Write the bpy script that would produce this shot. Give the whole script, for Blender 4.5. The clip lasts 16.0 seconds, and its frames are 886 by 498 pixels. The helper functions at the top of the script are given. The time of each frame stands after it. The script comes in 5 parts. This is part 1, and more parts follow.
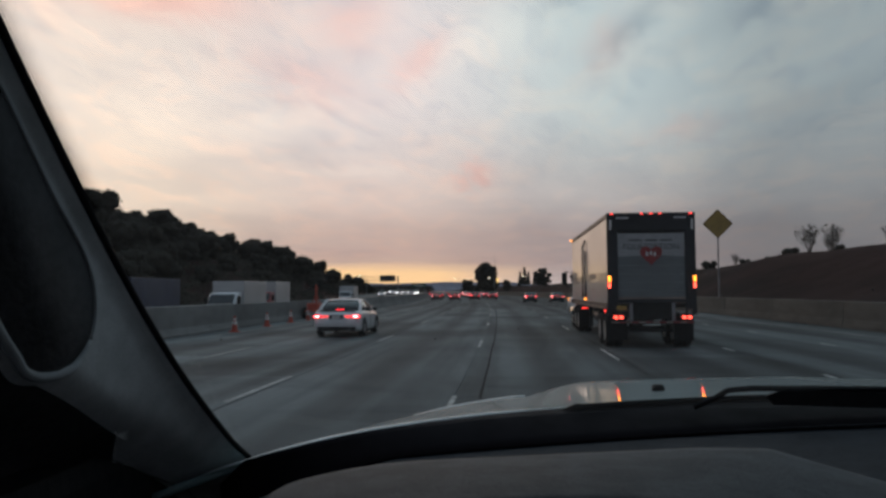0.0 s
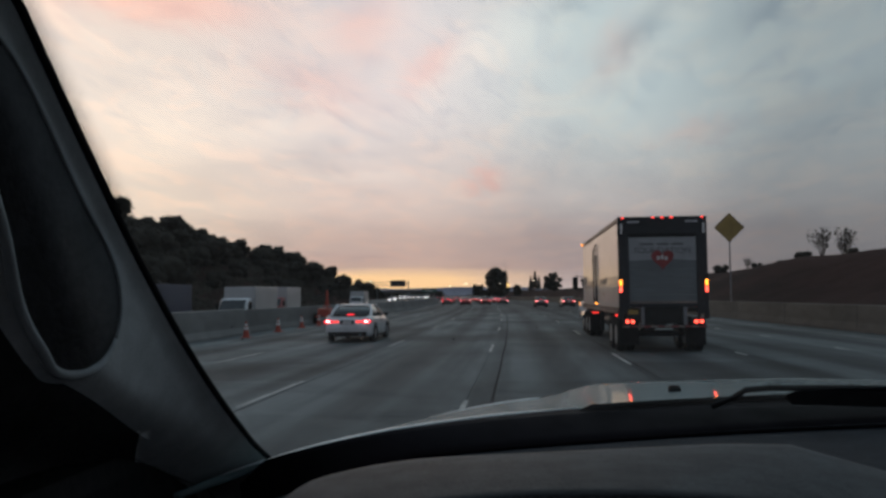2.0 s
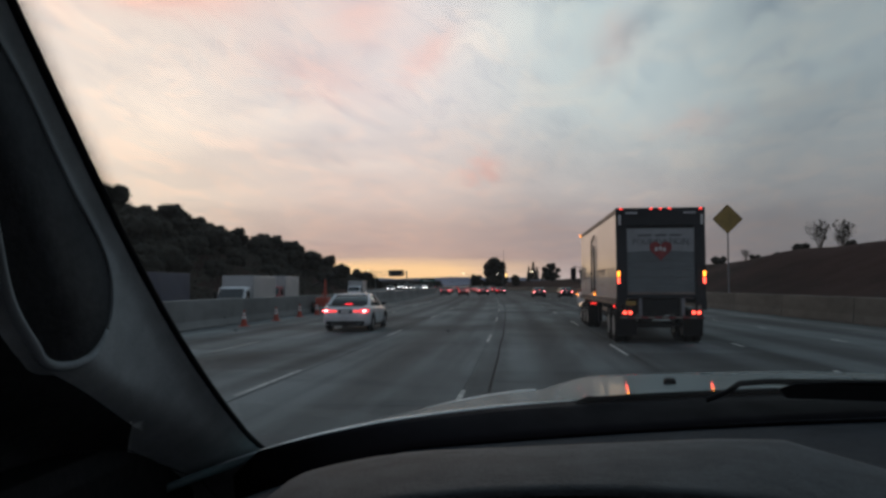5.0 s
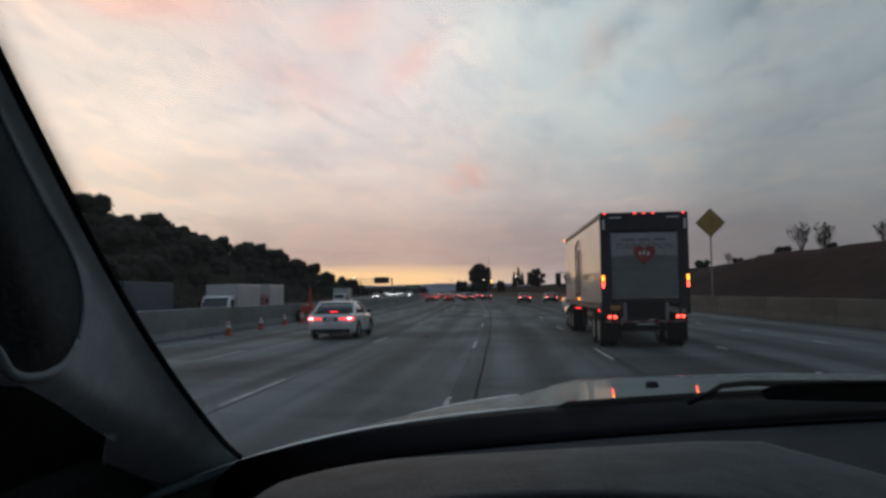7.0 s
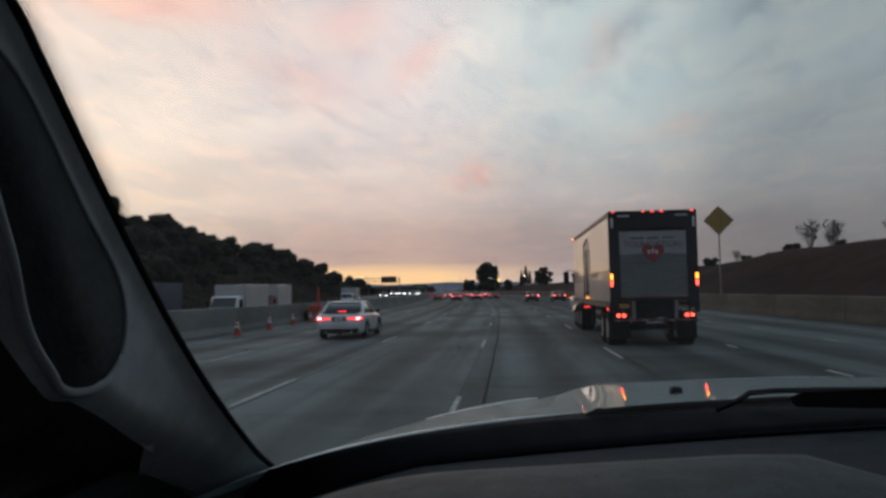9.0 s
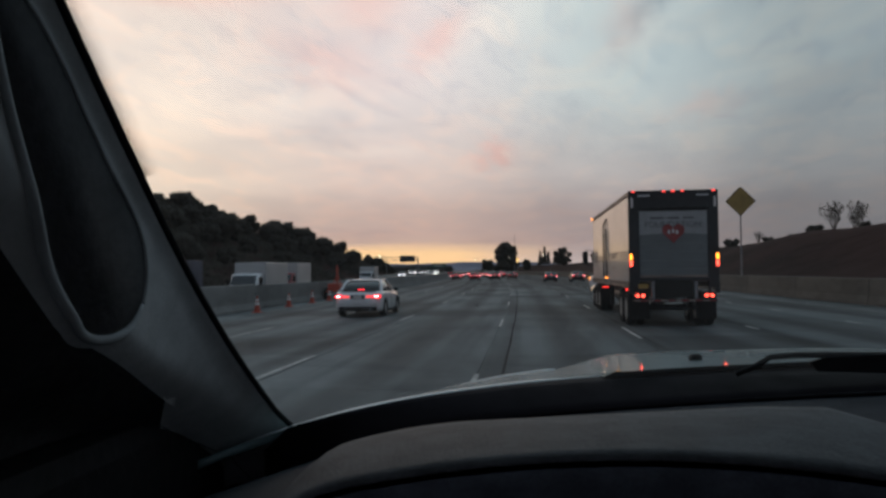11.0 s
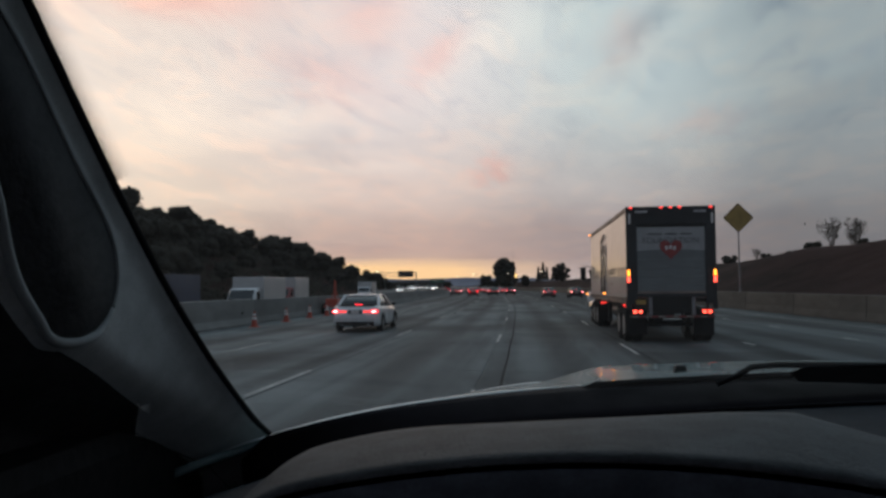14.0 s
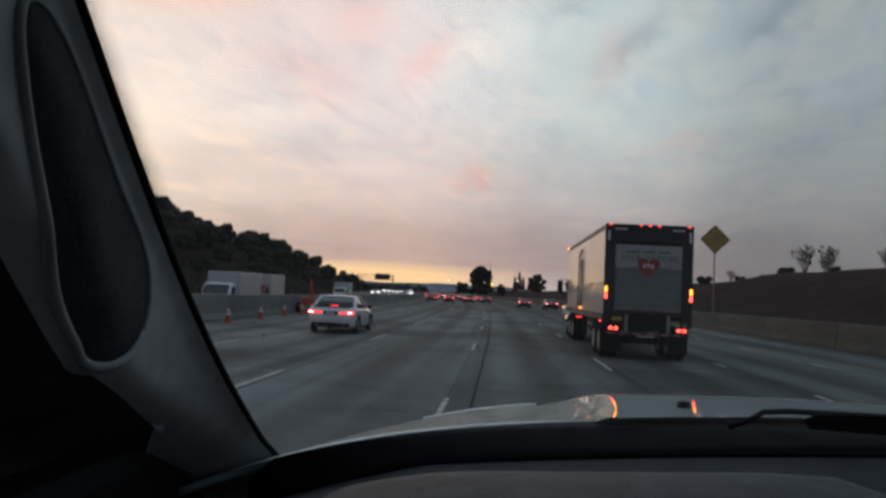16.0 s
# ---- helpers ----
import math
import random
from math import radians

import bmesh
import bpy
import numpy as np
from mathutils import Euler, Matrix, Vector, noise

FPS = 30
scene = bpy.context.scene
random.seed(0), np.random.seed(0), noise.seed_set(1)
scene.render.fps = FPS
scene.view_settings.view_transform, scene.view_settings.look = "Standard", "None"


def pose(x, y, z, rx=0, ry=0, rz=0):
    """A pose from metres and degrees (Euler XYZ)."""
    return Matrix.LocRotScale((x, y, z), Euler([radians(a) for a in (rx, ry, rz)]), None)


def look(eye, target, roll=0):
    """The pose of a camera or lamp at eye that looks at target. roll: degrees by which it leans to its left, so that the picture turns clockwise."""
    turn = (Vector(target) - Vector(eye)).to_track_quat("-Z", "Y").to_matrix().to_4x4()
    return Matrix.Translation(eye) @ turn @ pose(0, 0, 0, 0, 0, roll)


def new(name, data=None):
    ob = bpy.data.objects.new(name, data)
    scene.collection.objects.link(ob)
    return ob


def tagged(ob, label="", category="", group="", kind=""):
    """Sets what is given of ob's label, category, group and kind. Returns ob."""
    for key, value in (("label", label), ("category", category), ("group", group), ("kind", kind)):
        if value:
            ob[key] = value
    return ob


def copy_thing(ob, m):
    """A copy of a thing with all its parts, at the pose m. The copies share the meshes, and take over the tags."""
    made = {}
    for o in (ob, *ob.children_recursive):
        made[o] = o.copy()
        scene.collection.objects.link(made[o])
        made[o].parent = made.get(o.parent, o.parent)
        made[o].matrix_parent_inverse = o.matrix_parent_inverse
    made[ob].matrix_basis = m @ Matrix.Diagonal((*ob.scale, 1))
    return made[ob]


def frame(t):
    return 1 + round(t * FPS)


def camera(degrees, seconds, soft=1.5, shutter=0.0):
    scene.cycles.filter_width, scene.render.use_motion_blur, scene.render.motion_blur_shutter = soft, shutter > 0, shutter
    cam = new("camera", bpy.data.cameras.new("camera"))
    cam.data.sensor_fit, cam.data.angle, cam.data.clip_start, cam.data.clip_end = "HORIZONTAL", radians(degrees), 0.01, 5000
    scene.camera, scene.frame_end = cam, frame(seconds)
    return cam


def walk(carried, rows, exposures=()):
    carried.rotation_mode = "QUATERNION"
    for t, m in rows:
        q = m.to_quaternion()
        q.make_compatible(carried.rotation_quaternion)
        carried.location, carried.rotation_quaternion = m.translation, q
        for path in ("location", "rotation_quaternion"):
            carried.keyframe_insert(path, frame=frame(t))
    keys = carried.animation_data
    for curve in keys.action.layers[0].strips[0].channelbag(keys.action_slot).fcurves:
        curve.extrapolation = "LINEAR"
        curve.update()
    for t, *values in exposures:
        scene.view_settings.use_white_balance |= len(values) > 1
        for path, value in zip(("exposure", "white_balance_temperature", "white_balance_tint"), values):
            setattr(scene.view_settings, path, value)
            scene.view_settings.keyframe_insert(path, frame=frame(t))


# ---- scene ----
# A motorway at dusk seen from the driver's seat of a pale pick-up standing on it: x right, y along the road, z up.
EYE = 1.75          # height of the lens over the road
BEND = 2090.0       # radius of the road's slow left bend

cam = camera(60.0, 16.0, soft=2.9)
PATH = [  # seconds, x, y, z, pitch, roll, yaw
    (0.0, 0.015, 0.000, 1.754, 3.11, 0.32, 5.27),
    (0.5, 0.007, -0.006, 1.751, 3.15, -0.34, 5.34),
    (1.0, 0.008, -0.003, 1.745, 3.09, -0.14, 5.41),
    (1.5, 0.016, 0.000, 1.733, 2.72, -0.07, 5.66),
    (2.0, 0.006, -0.007, 1.748, 3.49, 0.51, 6.05),
    (2.5, 0.007, -0.008, 1.749, 3.87, 0.53, 5.97),
    (3.0, 0.026, 0.008, 1.741, 3.20, 1.04, 5.21),
    (3.5, 0.019, -0.000, 1.748, 3.95, 0.23, 5.45),
    (4.0, 0.016, 0.001, 1.764, 2.97, 0.29, 5.65),
    (4.5, 0.009, -0.002, 1.752, 2.68, 0.13, 6.02),
    (7.0, 0.017, 0.006, 1.749, 3.21, 0.85, 4.83),
    (7.5, 0.003, 0.013, 1.762, 2.62, 1.05, 4.94),
    (8.0, -0.007, -0.001, 1.767, 3.71, 0.55, 5.24),
    (8.5, -0.011, -0.001, 1.770, 2.78, -0.09, 5.15),
    (9.0, -0.011, -0.004, 1.763, 3.14, 1.12, 5.38),
    (9.5, -0.014, -0.005, 1.760, 2.72, 0.41, 5.65),
    (12.0, -0.006, 0.003, 1.728, 1.47, 1.03, 7.15),
    (12.5, -0.001, 0.003, 1.741, 2.47, 0.28, 6.44),
    (13.0, 0.002, 0.007, 1.738, 2.14, -0.04, 6.39),
    (13.5, 0.007, 0.004, 1.728, 3.49, 0.18, 6.54),
    (14.0, 0.012, 0.005, 1.728, 2.79, 0.46, 6.63),
    (14.5, -0.003, 0.002, 1.733, 3.17, -0.91, 5.92),
    (15.0, -0.024, -0.003, 1.741, 2.32, -0.32, 6.49),
    (15.5, -0.048, 0.001, 1.745, 1.69, -1.75, 6.02),
    (16.0, -0.047, 0.004, 1.758, 3.22, -2.64, 4.83),
]
walk(cam, [(t, pose(x, y, z, 90 + p, r, w)) for t, x, y, z, p, r, w in PATH], [(0.0, 0.0), (9.5, 0.0), (12.0, 0.05), (12.5, 0.16), (13.2, 0.02), (14.5, 0.02), (15.0, 0.08), (15.5, 0.22), (16.0, 0.05)])

# ---- light: a cloudy sky after sunset ----
world = bpy.data.worlds.new("dusk_sky")
scene.world = world
world.use_nodes = True
WN, WL = world.node_tree.nodes, world.node_tree.links
WN.clear()


def wire(links, a, socket):
    if isinstance(a, (int, float)):
        socket.default_value = a
    elif isinstance(a, tuple):
        socket.default_value = (*a, 1.0) if len(a) == 3 and len(socket.default_value) == 4 else a
    else:
        links.new(a, socket)


class Tree:
    """Short ways to write a node tree."""

    def __init__(self, tree):
        self.n, self.l = tree.nodes, tree.links

    def math(self, op, a, b=0.0, c=0.0):
        k = self.n.new("ShaderNodeMath")
        k.operation = op
        for v, s in zip((a, b, c), k.inputs):
            wire(self.l, v, s)
        return k.outputs[0]

    def ramp(self, fac, stops, mode="EASE"):
        k = self.n.new("ShaderNodeValToRGB")
        k.color_ramp.interpolation = mode
        e = k.color_ramp.elements
        while len(e) < len(stops):
            e.new(0.5)
        for q, (p, c) in zip(e, stops):
            q.position, q.color = p, (*((c, c, c) if isinstance(c, (int, float)) else c), 1)
        wire(self.l, fac, k.inputs[0])
        return k.outputs[0]

    def mix(self, fac, a, b, blend="MIX"):
        k = self.n.new("ShaderNodeMix")
        k.data_type, k.blend_type = "RGBA", blend
        wire(self.l, fac, k.inputs[0])
        wire(self.l, a, k.inputs[6])
        wire(self.l, b, k.inputs[7])
        return k.outputs[2]

    def noise(self, vec, scale, detail=4.0, rough=0.55, distort=0.0):
        k = self.n.new("ShaderNodeTexNoise")
        if vec is not None:
            self.l.new(vec, k.inputs["Vector"])
        k.inputs["Scale"].default_value, k.inputs["Detail"].default_value = scale, detail
        k.inputs["Roughness"].default_value, k.inputs["Distortion"].default_value = rough, distort
        return k.outputs["Fac"]

    def scaled(self, vec, s, r=(0, 0, 0)):
        k = self.n.new("ShaderNodeMapping")
        k.inputs["Scale"].default_value, k.inputs["Rotation"].default_value = s, r
        self.l.new(vec, k.inputs["Vector"])
        return k.outputs[0]

    def xyz(self, vec):
        k = self.n.new("ShaderNodeSeparateXYZ")
        self.l.new(vec, k.inputs[0])
        return k.outputs

    def join(self, x, y, z):
        k = self.n.new("ShaderNodeCombineXYZ")
        for v, s in zip((x, y, z), k.inputs):
            wire(self.l, v, s)
        return k.outputs[0]


W = Tree(world.node_tree)
way = WN.new("ShaderNodeTexCoord").outputs["Generated"]
wx, wy, wz = W.xyz(way)
azimuth = W.math("ARCTAN2", wx, wy)                  # 0 ahead, positive to the right
height = W.math("ARCSINE", wz)
side = W.math("MULTIPLY_ADD", azimuth, 0.5 / math.pi, 0.5)
up = W.math("MULTIPLY_ADD", height, 1.0 / math.pi, 0.5)


def az(degrees):
    return 0.5 + degrees / 360


def el(degrees):
    return 0.5 + degrees / 180


# the cloud deck, warm towards the sunset and slate away from it
low = W.ramp(side, [(0.02, (0.22, 0.24, 0.30)), (az(-75), (0.42, 0.34, 0.31)), (az(-29.3), (0.93, 0.75, 0.61)), (az(-11), (0.72, 0.585, 0.54)),
                    (az(4.9), (0.50, 0.45, 0.45)), (az(18.3), (0.26, 0.262, 0.278)), (az(48.8), (0.165, 0.185, 0.21)), (0.98, (0.22, 0.24, 0.30))])
high = W.ramp(side, [(0.02, (0.24, 0.27, 0.33)), (az(-70), (0.42, 0.36, 0.35)), (az(-30.5), (1.06, 0.90, 0.79)), (az(-9.8), (0.88, 0.81, 0.805)),
                     (az(7.3), (0.585, 0.675, 0.69)), (az(19.5), (0.36, 0.418, 0.44)), (az(50), (0.22, 0.25, 0.29)), (0.98, (0.24, 0.27, 0.33))])
deck = W.mix(W.ramp(up, [(el(3.7), 0.0), (el(15.9), 1.0)]), low, high)
over = W.ramp(side, [(0.02, (0.21, 0.28, 0.36)), (az(-60), (0.25, 0.33, 0.40)), (az(0), (0.33, 0.46, 0.55)), (az(60), (0.22, 0.31, 0.38)), (0.98, (0.21, 0.28, 0.36))])
deck = W.mix(W.ramp(up, [(el(18.3), 0.0), (el(46.4), 1.0)]), deck, over)
# streaks of cloud seen flat on from below
flat = W.join(W.math("DIVIDE", wx, W.math("ADD", wz, 0.09)), W.math("DIVIDE", wy, W.math("ADD", wz, 0.09)), 0.0)
flat = W.scaled(flat, (1.0, 0.55, 1.0), (0, 0, 0.5))
broad = W.noise(flat, 1.3, 5, 0.55, 0.7)
fine = W.noise(flat, 4.2, 7, 0.58, 0.8)
shred = W.noise(W.scaled(flat, (1.0, 0.6, 1.0), (0, 0, -0.7)), 9.0, 6, 0.62, 0.9)
deck = W.mix(W.ramp(broad, [(0.42, 0.0), (0.66, 0.55)]), deck, W.mix(1.0, deck, (0.82, 0.84, 0.875), "MULTIPLY"))
deck = W.mix(W.ramp(fine, [(0.44, 0.0), (0.66, 0.75)]), deck, W.mix(1.0, deck, (1.16, 1.07, 1.01), "MULTIPLY"))
deck = W.mix(W.math("MULTIPLY", W.ramp(shred, [(0.46, 0.0), (0.70, 0.8)]), W.ramp(up, [(el(4), 0.25), (el(14), 1.0)])), deck, W.mix(1.0, deck, (0.86, 0.88, 0.92), "MULTIPLY"))
u, v = W.math("MULTIPLY", azimuth, 180 / math.pi), W.math("MULTIPLY", height, 180 / math.pi)
u = W.math("ADD", u, W.math("MULTIPLY_ADD", fine, 5.0, -2.5))
v = W.math("ADD", v, W.math("MULTIPLY_ADD", shred, 3.0, -1.5))


def puff(a, e, wide, deep, tilt):
    """A soft ragged patch of cloud round a direction."""
    c, k = math.cos(radians(tilt)), math.sin(radians(tilt))
    du, dv = W.math("SUBTRACT", u, a), W.math("SUBTRACT", v, e)
    p = W.math("DIVIDE", W.math("ADD", W.math("MULTIPLY", du, c), W.math("MULTIPLY", dv, k)), wide)
    q = W.math("DIVIDE", W.math("SUBTRACT", W.math("MULTIPLY", dv, c), W.math("MULTIPLY", du, k)), deep)
    r = W.math("ADD", W.math("MULTIPLY", p, p), W.math("MULTIPLY", q, q))
    return W.math("EXPONENT", W.math("MULTIPLY", r, -1.0))


def veil(deck, puffs, tint):
    """Tints the deck where the puffs lie; the last number of each is its strength."""
    total = 0.0
    for *place, strength in puffs:
        total = W.math("ADD", W.math("MULTIPLY", puff(*place), strength), total)
    return W.mix(W.math("MINIMUM", total, 1.0), deck, W.mix(1.0, deck, tint, "MULTIPLY"))


deck = veil(deck, [(-6.9, 17.0, 2.6, 1.3, 45, 0.75), (-15.5, 15.6, 4.5, 1.4, -20, 0.55), (-26.0, 20.3, 7.0, 1.6, 0, 1.0), (-11.5, 19.6, 2.8, 2.4, 30, 0.6),
                   (-2.7, 8.6, 1.3, 1.0, 0, 1.0), (7.0, 17.4, 2.2, 1.6, 50, 0.6), (12.5, 11.5, 2.0, 0.9, 10, 0.5)], (1.13, 0.83, 0.78))
deck = veil(deck, [(9.0, 18.7, 3.4, 0.9, 35, 0.9), (18.0, 20.0, 4.5, 1.0, 30, 0.9), (3.6, 20.9, 1.8, 0.8, 20, 0.7), (23.0, 13.0, 5.0, 1.6, 25, 0.5)], (0.74, 0.77, 0.81))
deck = veil(deck, [(-0.6, 18.8, 4.5, 2.2, 15, 0.8), (-13.0, 8.8, 5.0, 0.5, 0, 0.8), (-26.0, 11.5, 4.0, 2.4, 20, 0.6), (-18.0, 12.2, 4.0, 1.0, 10, 0.6)], (1.15, 1.14, 1.10))
# the mauve bank over the horizon and the clear strip under it
bank = W.math("MULTIPLY", W.ramp(up, [(el(0.7), 0.0), (el(1.9), 1.0), (el(3.6), 0.9), (el(7.0), 0.0)]),
              W.ramp(side, [(az(-34), 0.2), (az(-13), 0.8), (az(9), 0.85), (az(34), 0.3)]))
deck = W.mix(bank, deck, W.mix(1.0, deck, (0.62, 0.60, 0.64), "MULTIPLY"))
wave = W.math("MULTIPLY_ADD", W.noise(W.scaled(way, (7.0, 7.0, 70.0)), 1.0, 4, 0.55), 0.004, -0.002)
strip = W.math("MULTIPLY", W.ramp(W.math("ADD", up, wave), [(el(-0.4), 0.0), (el(0.2), 0.8), (el(0.7), 1.0), (el(1.45), 0.95), (el(1.75), 0.2), (el(2.4), 0.0)], "LINEAR"),
               W.ramp(side, [(az(-34), 0.4), (az(-15), 1.0), (az(-6), 0.95), (az(-1), 0.35), (az(3), 0.0)]))
deck = W.mix(strip, deck, (1.02, 0.69, 0.37))
clear = WN.new("ShaderNodeTexSky")
clear.sky_type, clear.sun_disc = "NISHITA", False
clear.sun_elevation, clear.sun_rotation = radians(1.0), radians(-8.0)
sky = W.mix(0.94, W.mix(1.0, clear.outputs[0], (0.08, 0.08, 0.08), "MULTIPLY"), deck)
back = WN.new("ShaderNodeBackground")
WL.new(sky, back.inputs[0])
back.inputs[1].default_value = 1.0
WL.new(back.outputs[0], WN.new("ShaderNodeOutputWorld").inputs[0])

sun = new("sun", bpy.data.lights.new("sun", "SUN"))
sun.data.energy, sun.data.angle, sun.data.color = 0.08, radians(25), (1.0, 0.72, 0.5)
sun.matrix_world = look((-8.0, 60.0, 4.0), (0, 0, 0))


# ---- materials ----
def material(name, colour, rough=0.6, metal=0.0, vary=0.15, grain=20.0, bump=0.1, coat=0.0, stretch=(1, 1, 1), per_piece=0.0, tint=None, spec=0.5):
    """A worn surface: colour varied at two scales, with fine relief."""
    m = bpy.data.materials.new(name)
    m.use_nodes = True
    t = Tree(m.node_tree)
    b = t.n["Principled BSDF"]
    at = t.scaled(t.n.new("ShaderNodeTexCoord").outputs["Object"], stretch)
    big, small = t.noise(at, grain * 0.09, 3), t.noise(at, grain, 5)
    dark = tuple(c * (1 - vary * 1.6) for c in colour)
    light = tuple(min(1, c * (1 + vary)) for c in (tint or colour))
    c = t.mix(t.ramp(big, [(0.3, 0.0), (0.7, 1.0)]), dark, light)
    c = t.mix(t.ramp(small, [(0.35, 0.0), (0.75, vary * 2)]), c, t.mix(1.0, c, (0.55, 0.53, 0.5), "MULTIPLY"))
    if per_piece:
        r = t.n.new("ShaderNodeObjectInfo").outputs["Random"]
        c = t.mix(1.0, c, t.ramp(r, [(0.0, 1 - per_piece), (1.0, 1 + per_piece)]), "MULTIPLY")
    t.l.new(c, b.inputs["Base Color"])
    t.l.new(t.math("MULTIPLY_ADD", small, 0.25, rough - 0.12), b.inputs["Roughness"])
    b.inputs["Metallic"].default_value, b.inputs["Coat Weight"].default_value = metal, coat
    b.inputs["Specular IOR Level"].default_value = spec
    if bump:
        k = t.n.new("ShaderNodeBump")
        k.inputs["Strength"].default_value, k.inputs["Distance"].default_value = bump, 0.01
        t.l.new(small, k.inputs["Height"])
        t.l.new(k.outputs[0], b.inputs["Normal"])
    return m


def lamp_lens(name, colour, power):
    m = bpy.data.materials.new(name)
    m.use_nodes = True
    b = m.node_tree.nodes["Principled BSDF"]
    b.inputs["Base Color"].default_value = (*colour, 1)
    b.inputs["Emission Color"].default_value = (*colour, 1)
    b.inputs["Emission Strength"].default_value = power
    b.inputs["Roughness"].default_value = 0.25
    return m


def pavement(name, base, curved=True):
    """Worn concrete carriageway: streaks along the lanes, oil down their middles, slabs of differing tone."""
    m = bpy.data.materials.new(name)
    m.use_nodes = True
    t = Tree(m.node_tree)
    b = t.n["Principled BSDF"]
    at = t.n.new("ShaderNodeNewGeometry").outputs["Position"]
    x, y, z = t.xyz(at)
    across = t.math("ADD", x, t.math("DIVIDE", t.math("MULTIPLY", y, y), 2 * BEND))
    flat_at = t.join(across, y, 0.0)
    streak = t.noise(t.scaled(flat_at, (1.3, 0.018, 1)), 1.0, 5, 0.6)
    blotch = t.noise(t.scaled(flat_at, (0.35, 0.07, 1)), 1.0, 5, 0.6, 0.5)
    grit = t.noise(flat_at, 9.0, 4, 0.65)
    lane = t.math("SUBTRACT", t.math("FRACT", t.math("DIVIDE", t.math("ADD", across, 0.95), 3.6)), 0.5)
    oil = t.ramp(t.math("ABSOLUTE", lane), [(0.02, 1.0), (0.22, 0.0)])
    c = t.ramp(blotch, [(0.3, tuple(v * 0.65 for v in base)), (0.7, tuple(v * 1.35 for v in base))])
    c = t.mix(t.ramp(streak, [(0.38, 0.0), (0.68, 0.75)]), c, t.mix(1.0, c, (0.5, 0.52, 0.54), "MULTIPLY"))
    c = t.mix(t.math("MULTIPLY", oil, t.ramp(streak, [(0.3, 0.95), (0.7, 0.45)])), c, t.mix(1.0, c, (0.40, 0.40, 0.41), "MULTIPLY"))
    cross = t.noise(t.scaled(flat_at, (0.10, 0.30, 1)), 1.0, 5, 0.62, 1.2)
    c = t.mix(t.ramp(cross, [(0.50, 0.0), (0.62, 0.6)]), c, t.mix(1.0, c, (0.66, 0.67, 0.69), "MULTIPLY"))
    seam = t.math("ADD", t.math("SUBTRACT", across, 6.2), t.math("MULTIPLY_ADD", blotch, 1.2, -0.6))
    c = t.mix(t.ramp(t.math("ABSOLUTE", seam), [(0.15, 0.9), (0.75, 0.0)]), c, t.mix(1.0, c, (0.36, 0.37, 0.37), "MULTIPLY"))
    c = t.mix(t.ramp(t.math("ABSOLUTE", t.math("ADD", across, 5.0)), [(0.1, 0.7), (0.5, 0.0)]), c, t.mix(1.0, c, (0.5, 0.5, 0.5), "MULTIPLY"))
    c = t.mix(t.ramp(grit, [(0.4, 0.0), (0.8, 0.35)]), c, t.mix(1.0, c, (0.6, 0.6, 0.6), "MULTIPLY"))
    # Lighter towards the left lanes, darker towards the right.
    c = t.mix(1.0, c, t.ramp(t.math("MULTIPLY_ADD", t.math("MULTIPLY_ADD", blotch, 2.5, across), 1 / 30, 0.46), [(0.333, 1.12), (0.55, 1.05), (0.587, 0.84), (0.80, 0.74), (0.827, 0.80)]), "MULTIPLY")
    r = t.n.new("ShaderNodeObjectInfo").outputs["Random"]
    c = t.mix(1.0, c, t.ramp(r, [(0.0, 0.74), (1.0, 1.2)]), "MULTIPLY")
    t.l.new(c, b.inputs["Base Color"])
    b.inputs["Roughness"].default_value = 0.85
    b.inputs["Specular IOR Level"].default_value = 0.15
    k = t.n.new("ShaderNodeBump")
    k.inputs["Strength"].default_value, k.inputs["Distance"].default_value = 0.25, 0.01
    t.l.new(grit, k.inputs["Height"])
    t.l.new(k.outputs[0], b.inputs["Normal"])
    return m


CONCRETE_ROAD = pavement("concrete_carriageway", (0.138, 0.155, 0.156))
ROAD_PAINT = material("road_paint", (0.48, 0.49, 0.47), 0.8, vary=0.28, grain=14, bump=0.15)
WORN_PAINT = material("worn_edge_paint", (0.25, 0.25, 0.235), 0.85, vary=0.3, grain=5, bump=0.15)
TAR = material("tar_joint", (0.022, 0.022, 0.024), 0.9, grain=8, spec=0.1)
BARRIER = material("barrier_concrete", (0.16, 0.162, 0.158), 0.8, vary=0.22, grain=3.0, bump=0.3, per_piece=0.10, stretch=(1, 0.4, 1))
WALL = material("wall_concrete", (0.105, 0.094, 0.080), 0.85, vary=0.2, grain=3.0, bump=0.3, per_piece=0.05, stretch=(1, 0.4, 1))
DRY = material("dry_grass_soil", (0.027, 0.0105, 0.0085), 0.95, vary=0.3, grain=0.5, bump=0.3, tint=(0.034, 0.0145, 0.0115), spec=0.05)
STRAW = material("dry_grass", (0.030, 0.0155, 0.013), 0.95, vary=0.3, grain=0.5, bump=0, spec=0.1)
LEAF = material("dark_leaves", (0.041, 0.038, 0.030), 0.85, vary=0.2, grain=0.6, bump=0, tint=(0.046, 0.042, 0.032), spec=0.12)
SCRUB = material("dark_scrub", (0.043, 0.039, 0.031), 0.9, vary=0.25, grain=0.25, bump=0, tint=(0.050, 0.044, 0.034), spec=0.1)
BARK = material("bark", (0.09, 0.07, 0.055), 0.9, vary=0.3, grain=6, bump=0.4, stretch=(1, 1, 0.2))
FAR_HILL = material("haze_tinted_hill", (0.27, 0.27, 0.32), 1.0, vary=0.1, grain=0.02, bump=0, spec=0.0)
